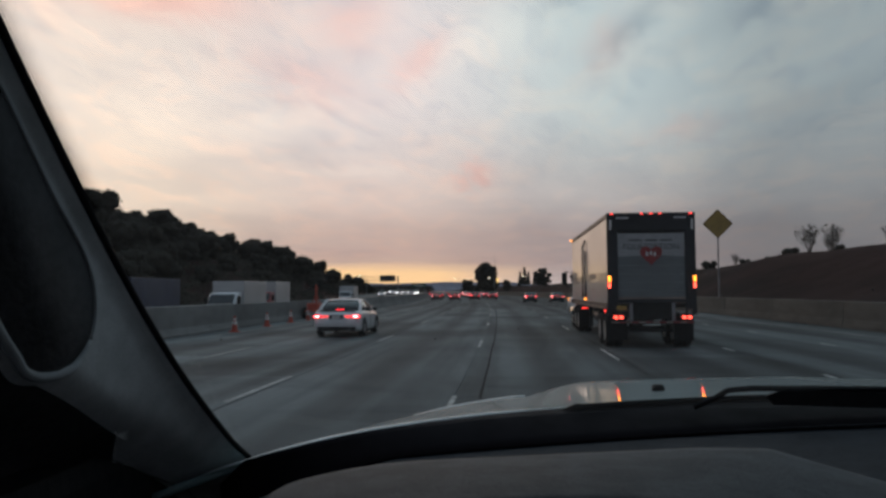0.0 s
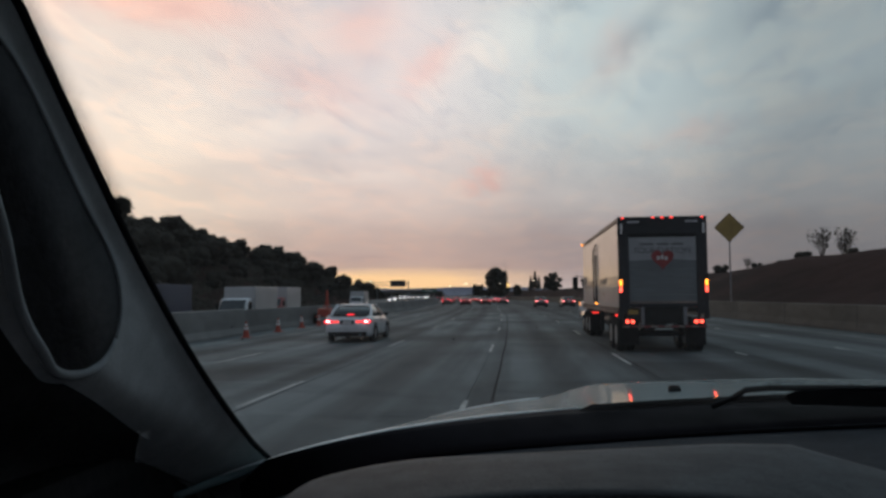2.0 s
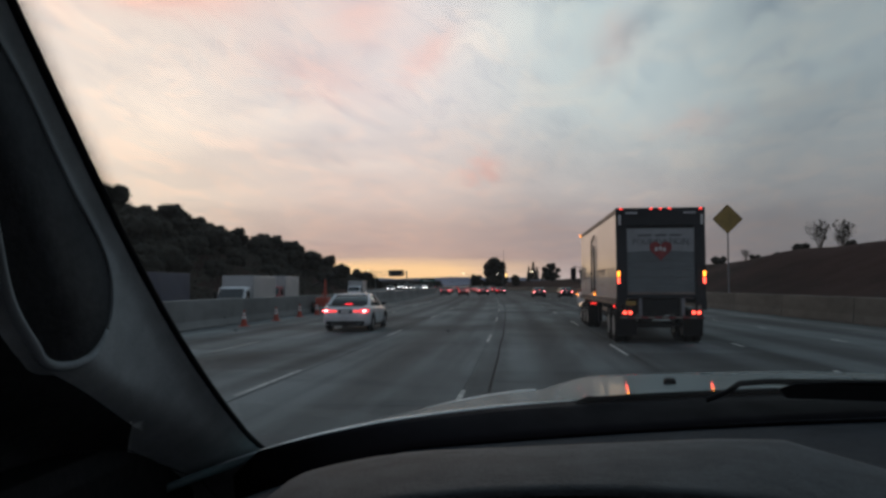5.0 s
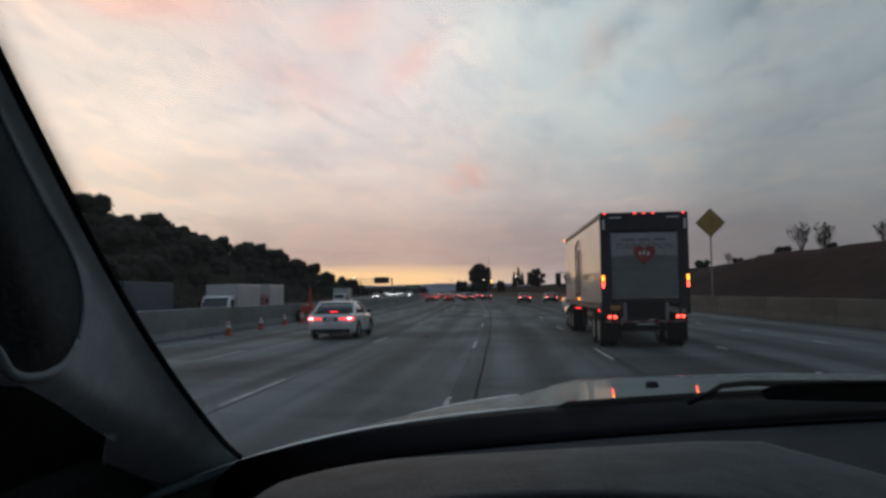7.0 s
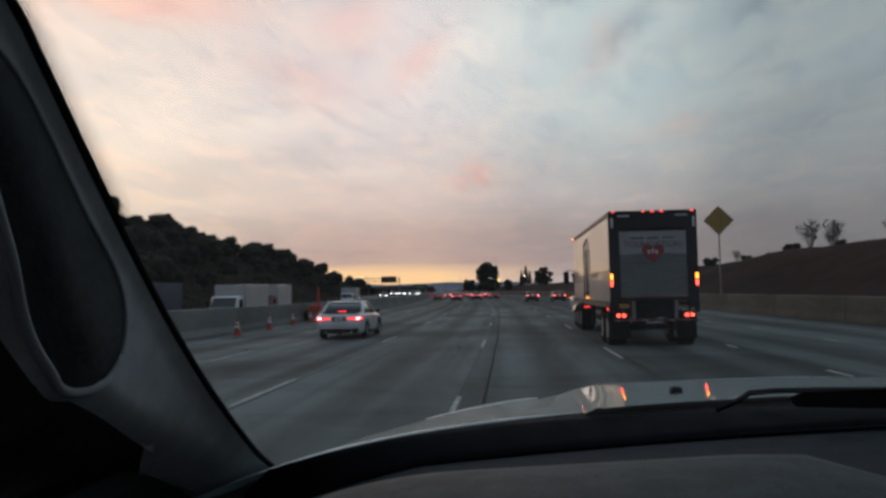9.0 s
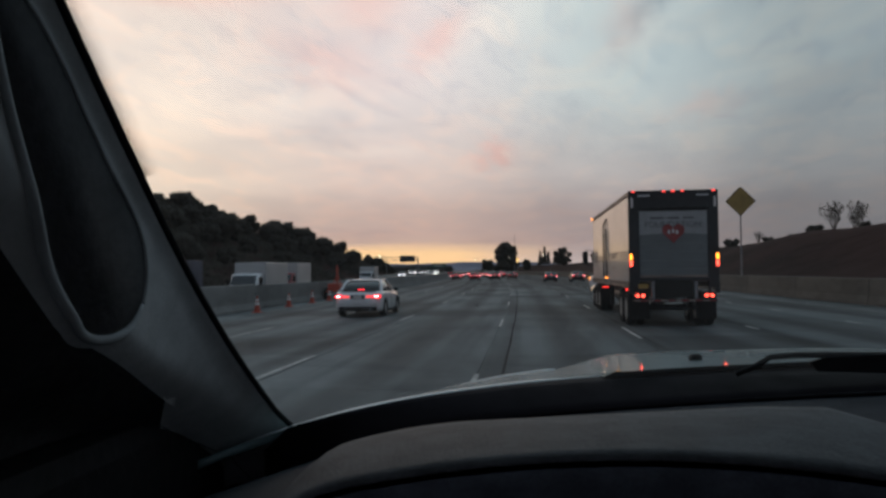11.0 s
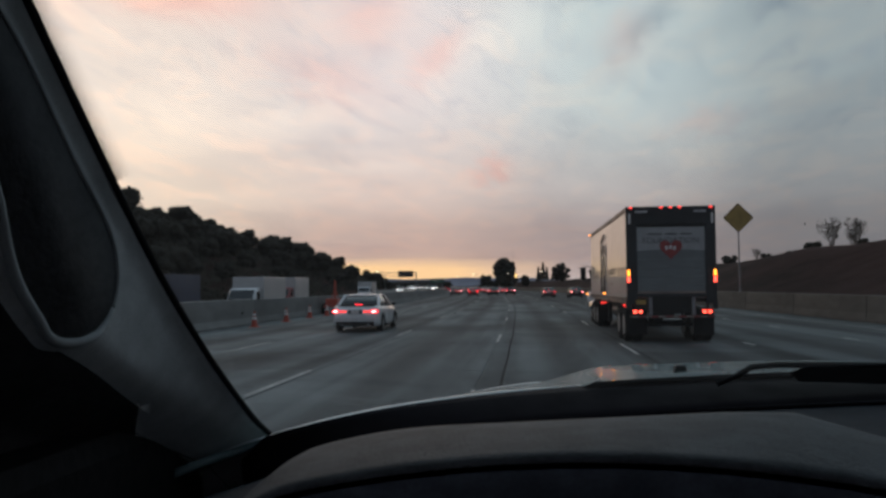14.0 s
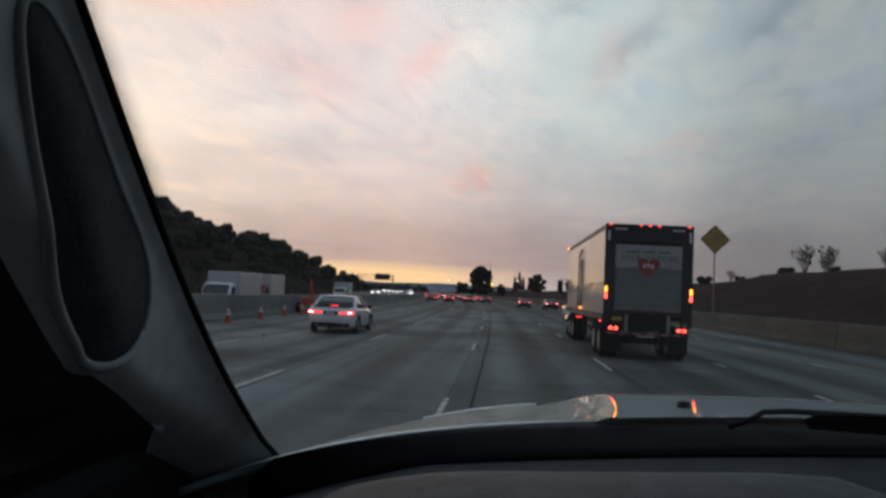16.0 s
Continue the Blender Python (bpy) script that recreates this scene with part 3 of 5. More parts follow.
rng = random.Random(5)
kinds = [broad_tree(11), broad_tree(12, 6.6, 3.4, 15), broad_tree(13, 5.2, 4.4, 18), broad_tree(14, 7.2, 3.6, 16)]
spots = [[] for _ in kinds]
for i in range(150):
    y = 50 + 335 * (i + rng.random()) / 150
    x = -rng.uniform(50, 76) if i % 3 else -rng.uniform(40, 56)
    s = 0.92 * rng.choice((0.6, 0.7, 0.8, 0.9, 1.0, 1.12)) * (1 - 0.72 * ease((y - 178) / 194))
    spots[rng.randrange(len(kinds))].append((x, y, s, rng.uniform(0, 360)))
for i in range(34):
    y = 267 + 137 * (i + rng.random()) / 34
    spots[rng.randrange(len(kinds))].append((-rng.uniform(35.5, 44), y, rng.uniform(0.45, 0.8) * (1 - 0.45 * ease((y - 315) / 73)), rng.uniform(0, 360)))
for k, sp in zip(kinds, spots):
    plant(k, True, sp, "dark round-crowned tree on the hillside", "tree", "trees on the hillside")

scrub_rng = random.Random(8)
patches = []
while len(patches) < 2600:
    y, x = scrub_rng.uniform(24, 323), -scrub_rng.uniform(36.5, 84)
    if noise.noise((x * 0.07, y * 0.05, 1.3)) > -0.28:
        patches.append((x + bend(y), y, land(x, y), scrub_rng.uniform(0.5, 1.5)))


def in_scrub(r):
    x, y, z, s = patches[r.randrange(len(patches))]
    return (x + r.gauss(0, 0.7) * s, y + r.gauss(0, 0.7) * s, z + abs(r.gauss(0.1, 0.55)) * s), (0.5, -0.6, 0.8)


part_of("hillside_scrub", mesh_of("hillside_scrub", cards(52000, in_scrub, 0.24, 21), SCRUB))
tagged(bpy.data.objects["hillside_scrub"], "dense dark scrub covering the hillside", "scrub", kind="stuff")


def in_grass(r):
    x, y = r.uniform(15.9, 36), 8 + 267 * r.random() ** 1.6
    return (x + bend(y), y, land(x, y) + 0.01), (-0.6, 0.0, 1.6)


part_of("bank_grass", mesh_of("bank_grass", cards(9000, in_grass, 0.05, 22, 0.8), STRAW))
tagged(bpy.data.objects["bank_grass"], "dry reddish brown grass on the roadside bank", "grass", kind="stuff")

eucalyptus = broad_tree(39, 12.5, 5.2, 64, 6000, 0.30, 0.03, 0.80)
plant(eucalyptus, True, [(16.5, 347, 1.15, 20), (10.5, 367, 0.6, 90)], "tall dark leafy tree beside the road far ahead", "tree", "far roadside trees")
bushy = broad_tree(32, 7.5, 3.4, 22, 2000, 0.24, 0.04, 0.7)
plant(bushy, True, [(27, 266.5, 0.95, 0), (22, 323.1, 0.7, 40), (-6, 387.7, 0.6, 10), (-14, 403.8, 0.55, 70), (17, 355.4, 0.6, 15), (33, 242.3, 0.5, 30)], "dark bushy tree beyond the bank", "tree", "far roadside trees")
fir = conifer(33, 8.0)
plant(fir, True, [(27.0, 319, 0.8, 0), (29.2, 321.5, 1.0, 50), (31.4, 324.8, 0.75, 100), (35.0, 331.2, 0.6, 10), (24.0, 379.6, 0.8, 0)], "slender dark conifer beyond the road", "tree", "far roadside trees")
shrub = bare_shrub(41)
plant(shrub, True, [(31, 74.3, 0.8, 0), (32, 77.5, 0.5, 70), (31.5, 103.4, 0.5, 30), (31, 141.3, 0.7, 80), (30.5, 121.2, 0.6, 15), (31.5, 80.8, 0.9, 140), (33, 67.8, 0.7, 200)], "sparse leggy shrub on top of the dry bank", "shrub", "shrubs on the bank")
low_bush = broad_tree(42, 1.8, 1.5, 9, 420, 0.14, 0.05)
plant(low_bush, True, [(31, 84, 0.6, 40), (32, 101.8, 0.5, 120), (31, 130.8, 0.8, 50), (31, 173.6, 0.8, 60), (32, 58.2, 0.4, 15), (31, 113.1, 0.7, 77), (30, 119.5, 0.9, 10), (31, 125.2, 0.6, 200), (30.5, 142.1, 1.0, 30), (31, 151.8, 0.8, 90), (31, 161.5, 1.0, 150), (31, 189.8, 1.0, 20), (32, 92.9, 0.45, 66), (31, 72.7, 0.35, 10)],
      "low dark bush on top of the dry bank", "bush", "bushes on the bank")


# ---- vehicles ----
def rounded(hx, z0, z1, y, r=0.16, k=3):
    """A ring in the xz plane at y: a box with rounded corners."""
    out = []
    for cx, cz, a0 in ((hx - r, z1 - r, 0), (-hx + r, z1 - r, 90), (-hx + r, z0 + r, 180), (hx - r, z0 + r, 270)):
        for i in range(k + 1):
            a = radians(a0 + 90 * i / k)
            out.append((cx + r * math.cos(a), y, cz + r * math.sin(a)))
    return out


def level(hx, y0, y1, z, r=0.2, k=3):
    """A ring in the xy plane at z: a box with rounded corners."""
    out = []
    cy, hy = (y0 + y1) / 2, (y1 - y0) / 2
    for sx, sy, a0 in ((1, 1, 0), (-1, 1, 90), (-1, -1, 180), (1, -1, 270)):
        for i in range(k + 1):
            a = radians(a0 + 90 * i / k)
            out.append((sx * (hx - r) + r * math.cos(a), cy + sy * (hy - r) + r * math.sin(a), z))
    return out


def wheel(parent, x, y, radius=0.33, width=0.22, rim=ALU, name="wheel"):
    """A tyre with a dished rim, its axle along x."""
    prof = [(-0.5, 0.62), (-0.5, 0.88), (-0.36, 1.0), (0.36, 1.0), (0.5, 0.88), (0.5, 0.62)]
    bm, n = bmesh.new(), 20
    loft(bm, [[(w * width, radius * r * math.cos(2 * math.pi * i / n), radius * r * math.sin(2 * math.pi * i / n)) for w, r in prof] for i in range(n + 1)], closed=True, caps=False)
    bmesh.ops.remove_doubles(bm, verts=bm.verts, dist=0.0005)
    ob = part(name, bm, RUBBER, parent, m=pose(x, y, radius), smooth=True)
    bm = bmesh.new()
    for s in (-1, 1):
        rings = [[(s * width * d, radius * r * math.cos(2 * math.pi * i / n), radius * r * math.sin(2 * math.pi * i / n)) for i in range(n)] for r, d in ((0.64, 0.47), (0.58, 0.40), (0.30, 0.30), (0.24, 0.42), (0.10, 0.44))]
        loft(bm, rings)
    part("rim", bm, rim, ob, smooth=False)
    return ob


def saloon(paint, label, rear_lit=True, front_lit=False, lamp=None, L=4.7, W=1.82, H=1.43, group="traffic on the motorway", finer=False):
    root = new("car")
    tagged(root, label, "car", group)
    h = L / 2
    rings = [(-h, 0.74, 0.42, 0.80), (-h + 0.06, 0.82, 0.30, 0.93), (-h + 0.25, 0.88, 0.24, 1.0), (-h + 0.9, W / 2, 0.2, 1.01), (-0.4, W / 2, 0.2, 0.98),
             (h - 1.3, W / 2, 0.2, 0.95), (h - 0.6, 0.89, 0.22, 0.86), (h - 0.15, 0.82, 0.28, 0.72), (h, 0.70, 0.36, 0.62)]
    part("body", loft(bmesh.new(), [rounded(w, a, b, y, 0.14) for y, w, a, b in rings]), paint, root, smooth=True)
    part("windows", loft(bmesh.new(), [level(0.84, -h + 0.55, h - 1.35, 0.95, 0.25), level(0.76, -h + 0.95, h - 1.75, 1.22, 0.25), level(0.66, -h + 1.3, h - 2.15, H - 0.045, 0.2)]), CAR_GLASS, root, smooth=True)
    part("roof", loft(bmesh.new(), [level(0.675, -h + 1.26, h - 2.11, H - 0.05, 0.2), level(0.66, -h + 1.3, h - 2.15, H - 0.012, 0.22), level(0.5, -h + 1.45, h - 2.3, H + 0.012, 0.2)]), paint, root, smooth=True)
    for s in (-1, 1):
        part("rear_pillar", tubed([(s * 0.80, -h + 0.62, 0.96), (s * 0.74, -h + 0.98, 1.2), (s * 0.655, -h + 1.33, H - 0.03)], 0.06, 6), paint, root)
        part("door_pillar", tubed([(s * 0.835, -0.05, 0.95), (s * 0.755, -0.08, 1.22), (s * 0.665, -0.1, H - 0.03)], 0.028, 6), BLACK_PLASTIC, root)
        part("front_pillar", tubed([(s * 0.81, h - 1.4, 0.95), (s * 0.75, h - 1.78, 1.2), (s * 0.65, h - 2.2, H - 0.03)], 0.035, 6), paint, root)
        part("door_mirror", boxed((s * 0.98 - 0.08, h - 1.72, 0.96), (s * 0.98 + 0.08, h - 1.58, 1.08), 0.03), BLACK_PLASTIC, root)
        part("tail_lamp", loft(bmesh.new(), [[(s * x, y, z) for x, z in ((0.54, 0.765), (0.87, 0.75), (0.885, 0.84), (0.70, 0.865), (0.54, 0.825))] for y in (-h + 0.22, -h - 0.012 + 0.0)]),
             (lamp or RED_LAMP) if rear_lit else material("unlit_red_lens", (0.2, 0.02, 0.02), 0.3), root)
        part("head_lamp", boxed((s * 0.66 - 0.17, h - 0.2, 0.60), (s * 0.66 + 0.17, h + 0.006, 0.70), 0.03), WHITE_LAMP if front_lit else ALU, root)
        for y in (-h + 1.0, h - 0.88):
            wheel(root, s * (W / 2 - 0.10), y)
    part("bumper", boxed((-0.74, -h - 0.025, 0.30), (0.74, -h + 0.12, 0.42), 0.03), BLACK_PLASTIC, root)
    part("number_plate", boxed((-0.16, -h - 0.026, 0.72), (0.16, -h + 0.02, 0.83), 0.006), WHITE_PRINT, root, "pale plate with a plain bar")
    if rear_lit:
        part("brake_light", boxed((-0.15, -h + 0.63, 1.03), (0.15, -h + 0.74, 1.065), 0.01), lamp or RED_LAMP, root, "high red brake light")
    if rear_lit:
        for s in (-1, 1):
            part("lamp_core", boxed((s * 0.74 - 0.08, -h - 0.03, 0.785), (s * 0.74 + 0.08, -h + 0.1, 0.825), 0.012), LAMP_CORE, root, "bright inner strip of the lamp")
    if finer:
        part("boot_panel", boxed((-0.44, -h - 0.016, 0.60), (0.44, -h + 0.1, 0.71), 0.02), paint, root)
        part("rear_valance", boxed((-0.70, -h - 0.030, 0.24), (0.70, -h + 0.15, 0.34), 0.02), BLACK_PLASTIC, root, "dark lower edge of the bumper")
        part("plate_recess", boxed((-0.27, -h - 0.018, 0.70), (0.27, -h + 0.02, 0.86), 0.01), PAINTS["dark grey"], root)
        part("aerial_fin", loft(bmesh.new(), [level(0.03, -h + 1.5, -h + 1.72, H, 0.02), level(0.012, -h + 1.5, -h + 1.56, H + 0.06, 0.008)]), paint, root)
        for s in (-1, 1):
            part("inner_tail_lamp", boxed((s * 0.42 - 0.10, -h - 0.012, 0.765), (s * 0.42 + 0.10, -h + 0.1, 0.83), 0.015), RED_LAMP, root, "inner red lamp on the boot lid")
            for y in (-h + 1.0, h - 0.88):
                part("wheel_arch", tubed([(s * (W / 2 + 0.004), y + 0.385 * math.cos(a), 0.33 + 0.385 * math.sin(a)) for a in spread(-0.25, math.pi + 0.25, 15)], 0.028, 6), BLACK_PLASTIC, root)
            part("sill", boxed((s * (W / 2) - 0.03, -h + 1.45, 0.18), (s * (W / 2) + 0.012, h - 1.32, 0.27), 0.015), BLACK_PLASTIC, root)
            part("waist_trim", tubed([(s * 0.845, -h + 0.95, 0.985), (s * 0.85, -0.05, 0.965), (s * 0.83, h - 1.42, 0.945)], 0.012, 6), BLACK_PLASTIC, root)
        part("boot_lip", boxed((-0.70, -h + 0.16, 1.0), (0.70, -h + 0.34, 1.025), 0.01), BLACK_PLASTIC, root)
        part("trim_strip", boxed((-0.78, -h - 0.022, 0.50), (0.78, -h + 0.1, 0.525), 0.008), ALU, root)
        for s in (-1, 1):
            part("exhaust_tip", tubed([(s * 0.5, -h - 0.03, 0.30), (s * 0.5, -h + 0.2, 0.30)], 0.045, 10), CHROME, root)
            part("door_seam", tubed([(s * 0.91, -0.05, 0.9), (s * 0.912, -0.05, 0.34)], 0.006, 5), BLACK_PLASTIC, root)
            part("door_handle", boxed((s * 0.915 - 0.015, -0.42, 0.80), (s * 0.915 + 0.015, -0.22, 0.83), 0.008), paint, root)
    return root


LIT = BRAKE_LAMP
white_car = saloon(PAINTS["white"], "white saloon with a dark boot lip and lit red lamps", lamp=LIT, finer=True, group="")
white_car.matrix_world = on_road(-6.5, 31.0)
dark_car = saloon(PAINTS["dark grey"], "dark grey saloon with lit red lamps", lamp=LIT)
dark_car.matrix_world = on_road(5.5, 114.7)
black_car = saloon(PAINTS["black"], "black saloon with lit red lamps", lamp=LIT, L=4.9, W=1.9)
black_car.matrix_world = on_road(9.2, 113.1)
maroon_car = saloon(PAINTS["maroon"], "maroon saloon with lit red lamps", lamp=LIT)
maroon_car.matrix_world = on_road(-6.0, 138.9)
silver_car = saloon(PAINTS["silver"], "silver saloon with lit red lamps", lamp=LIT)
silver_car.matrix_world = on_road(-2.3, 165.6)
queue = [(dark_car, -9.6, 147), (black_car, -2.3, 143.8), (silver_car, -6.0, 158.3), (maroon_car, -9.5, 173.6), (dark_car, -6.0, 182.5), (black_car, 1.3, 153.5), (silver_car, -9.5, 201.9), (dark_car, -2.3, 193.8),
         (maroon_car, -6.0, 211.6), (black_car, -9.5, 230.2), (dark_car, -2.3, 224.5), (silver_car, 1.3, 206), (black_car, -6.0, 242.3), (dark_car, -9.5, 260.1), (maroon_car, -2.3, 256.8), (silver_car, -6.0, 278.6),
         (dark_car, -9.5, 297.2), (black_car, -2.3, 290.8), (maroon_car, -9.5, 327.1), (silver_car, -6.0, 319), (dark_car, -6.0, 355.4), (black_car, -9.5, 367.5),
         (maroon_car, 1.3, 179.3), (dark_car, 1.3, 234.2), (black_car, -9.5, 189), (silver_car, -2.3, 208.4), (dark_car, -6.0, 227.8), (maroon_car, -9.5, 245.5), (black_car, 1.3, 266.5), (dark_car, -2.3, 273), (silver_car, -6.0, 295.6), (maroon_car, -9.5, 278.6), (black_car, -2.3, 316.6), (dark_car, 1.3, 302.9)]
for src, x, y in queue:
    copy_thing(src, on_road(x, y))
pale_oncoming = saloon(PAINTS["silver"], "silver saloon waiting behind the median barrier, headlamps lit", rear_lit=False, front_lit=True, group="oncoming traffic")
pale_oncoming.matrix_world = on_road(-17.0, 46.8, rise(46.8), 180)
dark_oncoming = saloon(PAINTS["dark grey"], "dark grey saloon behind the median barrier, headlamps lit", rear_lit=False, front_lit=True, group="oncoming traffic")
dark_oncoming.matrix_world = on_road(-20.6, 67.8, rise(67.8), 180)
for i, (x, y) in enumerate([(-17, 64.6), (-17, 77.5), (-17, 95.3), (-20.6, 87.2), (-17, 113.1), (-20.6, 109), (-17, 130.8), (-20.6, 141.3), (-17, 153.5), (-17, 177.7), (-20.6, 171.2), (-24.2, 190.6),
                            (-17, 203.5), (-20.6, 211.6), (-17, 230.2), (-24.2, 235.8), (-20.6, 242.3), (-17, 260.1), (-20.6, 278.6), (-17, 292.4), (-24.2, 282.7), (-17, 323.1), (-20.6, 316.6), (-17, 355.4)]):
    copy_thing((pale_oncoming, dark_oncoming)[i % 3 == 1], on_road(x, y, rise(y), 180))


def semi_truck():
    """A white box trailer with a roller door behind a day-cab tractor. Origin under the middle of the rear face."""
    root = thing("semi_truck", on_road(4.25, 23.4), "white box trailer with red heart print, pulled by a dark tractor", "truck")
    L, w, lo, hi = 12.3, 1.30, 1.16, 4.06
    part("trailer_box", boxed((-w + 0.02, 0.12, lo + 0.16), (w - 0.02, L, hi - 0.12), 0.02), WHITE_PANEL, root, "white glossy side panels, faintly scuffed")
    part("top_rail", boxed((-w, 0.1, hi - 0.16), (w, L + 0.02, hi), 0.03), STEEL_RUST, root)
    for s in (-1, 1):
        part("bottom_rail", boxed((s * w - 0.04, 0.1, lo), (s * w + 0.04, L, lo + 0.2), 0.012), STEEL_RUST, root, "scuffed brownish rail")
        for i in range(15):
            part("rub_block", boxed((s * (w + 0.045) - 0.008, 0.6 + i * 0.78, lo + 0.10), (s * (w + 0.045) + 0.008, 0.86 + i * 0.78, lo + 0.17), 0.004), STEEL_DARK, root)
        part("corner_post", boxed((s * w - 0.13 * (s + 1) , -0.02, lo), (s * w + 0.13 * (1 - s), 0.16, hi), 0.02), STEEL_DARK, root)
        part("inner_post", boxed((s * 1.02 - 0.03, -0.012, 1.0), (s * 1.02 + 0.03, 0.14, 3.52), 0.01), STEEL_DARK, root)
    part("rear_header", boxed((-w + 0.25, -0.02, 3.52), (w - 0.25, 0.14, hi), 0.02), STEEL_DARK, root)
    part("header_trough", boxed((-0.98, 0.03, 3.44), (0.98, 0.1, 3.54), 0.02), BLACK_PLASTIC, root)
    for s in (-1, 1):
        part("data_plate", boxed((s * 0.85 - 0.18, -0.028, 3.88), (s * 0.85 + 0.18, -0.018, 3.93), 0.003), ALU, root)
        part("reflector_bar", boxed((s * 1.2 - 0.03, -0.03, 3.55), (s * 1.2 + 0.03, -0.02, 3.85), 0.003), WHITE_PRINT, root)
    # the roller door in slats, white above and grey below
    door = part("rear_door", boxed((-1.0, 0.06, 1.46), (1.0, 0.10, 3.5)), GREY_DOOR, root, "pale roller door with a dark printed lower half")
    for i in range(8):
        z = 1.47 + i * 0.253
        part("slat", boxed((-0.99, 0.036, z), (0.99, 0.07, z + 0.247), 0.008), GREY_DOOR if i >= 5 else DOOR_LOW, door)
    swell = [(-0.985, 2.66)] + [(x, 2.735 + 0.045 * math.cos(x * 1.6)) for x in spread(-0.985, 0.985, 15)] + [(0.985, 2.66)]
    part("printed_wave", prism(swell, 0.026, 0.034), DOOR_LOW, door)
    part("lower_edge", boxed((-0.98, 0.028, 1.47), (0.98, 0.04, 1.53), 0.004), STEEL_RUST, door)
    lettering("FOUNDATION", 0.25, FAINT_INK, door, pose(0, 0.030, 2.96, 90, 0, 0), "dark capital letters")
    x = -0.66
    for n, wide in ((6, 0.40), (5, 0.34), (5, 0.34)):
        part("writing_bar", boxed((x, 0.026, 3.21), (x + wide, 0.034, 3.26)), FAINT_INK, door)
        x += wide + 0.10
    heart = []
    for i in range(28):
        a = 2 * math.pi * i / 28
        heart.append((0.0206 * 16 * math.sin(a) ** 3, 2.80 + 0.0206 * (13 * math.cos(a) - 5 * math.cos(2 * a) - 2 * math.cos(3 * a) - math.cos(4 * a))))
    part("heart", prism(heart, 0.014, 0.025), HEART_RED, door, "red heart print")
    for i, dz in enumerate((0.0, 0.02, -0.01)):
        part("writing_bar", boxed((-0.16 + i * 0.115, 0.004, 2.76 + dz), (-0.09 + i * 0.115, 0.012, 2.88 + dz), 0.01), WHITE_PRINT, door)
    for x in (-1.16, -0.27, 0.0, 0.27, 1.16):
        part("roof_lamp", boxed((x - 0.045, -0.045, hi - 0.055), (x + 0.045, -0.018, hi - 0.01), 0.008), RED_LAMP, root, "small red marker lamp")
    for s in (-1, 1):
        part("stop_lamp", boxed((s * 1.25 - 0.036, -0.06, 2.00), (s * 1.25 + 0.036, -0.018, 2.17), 0.012), AMBER_LAMP, root, "upright amber lamp")
        part("stop_lamp", boxed((s * 1.25 - 0.036, -0.06, 1.80), (s * 1.25 + 0.036, -0.018, 1.97), 0.012), TRAILER_LAMP, root, "upright red lamp")
        for d in (0.92, 1.08):
            part("tail_lamp", tubed([(s * d, -0.06, 0.93), (s * d, 0.0, 0.93)], 0.050, 14), TRAILER_LAMP, root, "round red lamp")
        part("lamp_box", boxed((s * 1.0 - 0.19, 0.0, 0.83), (s * 1.0 + 0.19, 0.1, 1.03), 0.015), STEEL_DARK, root)
        part("lift_arm", boxed((s * 0.62 - 0.05, -0.01, 0.82), (s * 0.62 + 0.05, 0.12, 1.46), 0.015), GALV, root)
        part("mud_flap", boxed((s * 0.98 - 0.3, 0.36, 0.22), (s * 0.98 + 0.3, 0.38, 0.95), 0.006), RUBBER, root)
        part("side_step", boxed((s * 1.24 - 0.07, -0.02, 1.0), (s * 1.24 + 0.07, 0.1, 1.3), 0.02), STEEL_DARK, root)
    part("lift_platform", boxed((-0.56, 0.05, 0.86), (0.56, 0.2, 1.40), 0.02), BLACK_PLASTIC, root)
    part("sill", boxed((-1.05, -0.03, 1.36), (1.05, 0.16, 1.46), 0.02), STEEL_DARK, root)
    bumper = part("bumper", boxed((-1.22, -0.05, 0.74), (1.22, 0.06, 0.83), 0.012), STEEL_DARK, root)
    for i in range(12):
        part("tape", boxed((-1.2 + i * 0.2, -0.056, 0.765), (-1.01 + i * 0.2, -0.051, 0.805)), HEART_RED if i % 2 else TAPE_PALE, bumper)
    part("plate_bar", boxed((-1.05, -0.02, 1.14), (-0.75, 0.0, 1.28), 0.004), SIGN_YELLOW, root, "yellow plate, a plain bar")
    # left flank: side door, stripes, word
    x = -w + 0.02
    sd = part("side_door", boxed((x - 0.014, 6.0, 1.42), (x + 0.01, 7.3, 3.52), 0.006), WHITE_PANEL, root)
    part("lock_rod", tubed([(x - 0.05, 6.2, 1.44), (x - 0.05, 6.2, 3.25)], 0.024, 8), STEEL_DARK, sd, "dark upright lock rod")
    part("lock_rod", tubed([(x - 0.045, 7.25, 1.44), (x - 0.045, 7.25, 3.42)], 0.022, 8), STEEL_DARK, sd)
    part("drip_rail", tubed([(x - 0.045, 7.3, 3.42), (x - 0.05, 6.1, 3.62)], 0.028, 8), STEEL_DARK, sd)
    for yy, zz in ((7.25, 3.05), (7.25, 2.2), (7.25, 1.6), (6.2, 1.6), (6.2, 1.85)):
        part("hinge", boxed((x - 0.07, yy - 0.08, zz - 0.05), (x - 0.01, yy + 0.08, zz + 0.05), 0.01), STEEL_DARK, sd)
    for k in range(4):
        z = 2.02 + k * 0.075
        part("stripe", boxed((x - 0.006, 5.5, z), (x - 0.001, 5.97, z + 0.036)), INK, root)
        part("stripe", boxed((x - 0.006, 7.33, z), (x - 0.001, 11.7, z + 0.036)), INK, root)
        part("stripe", boxed((x - 0.006, 0.35, z), (x - 0.001, 2.5, z + 0.036)), INK, root)
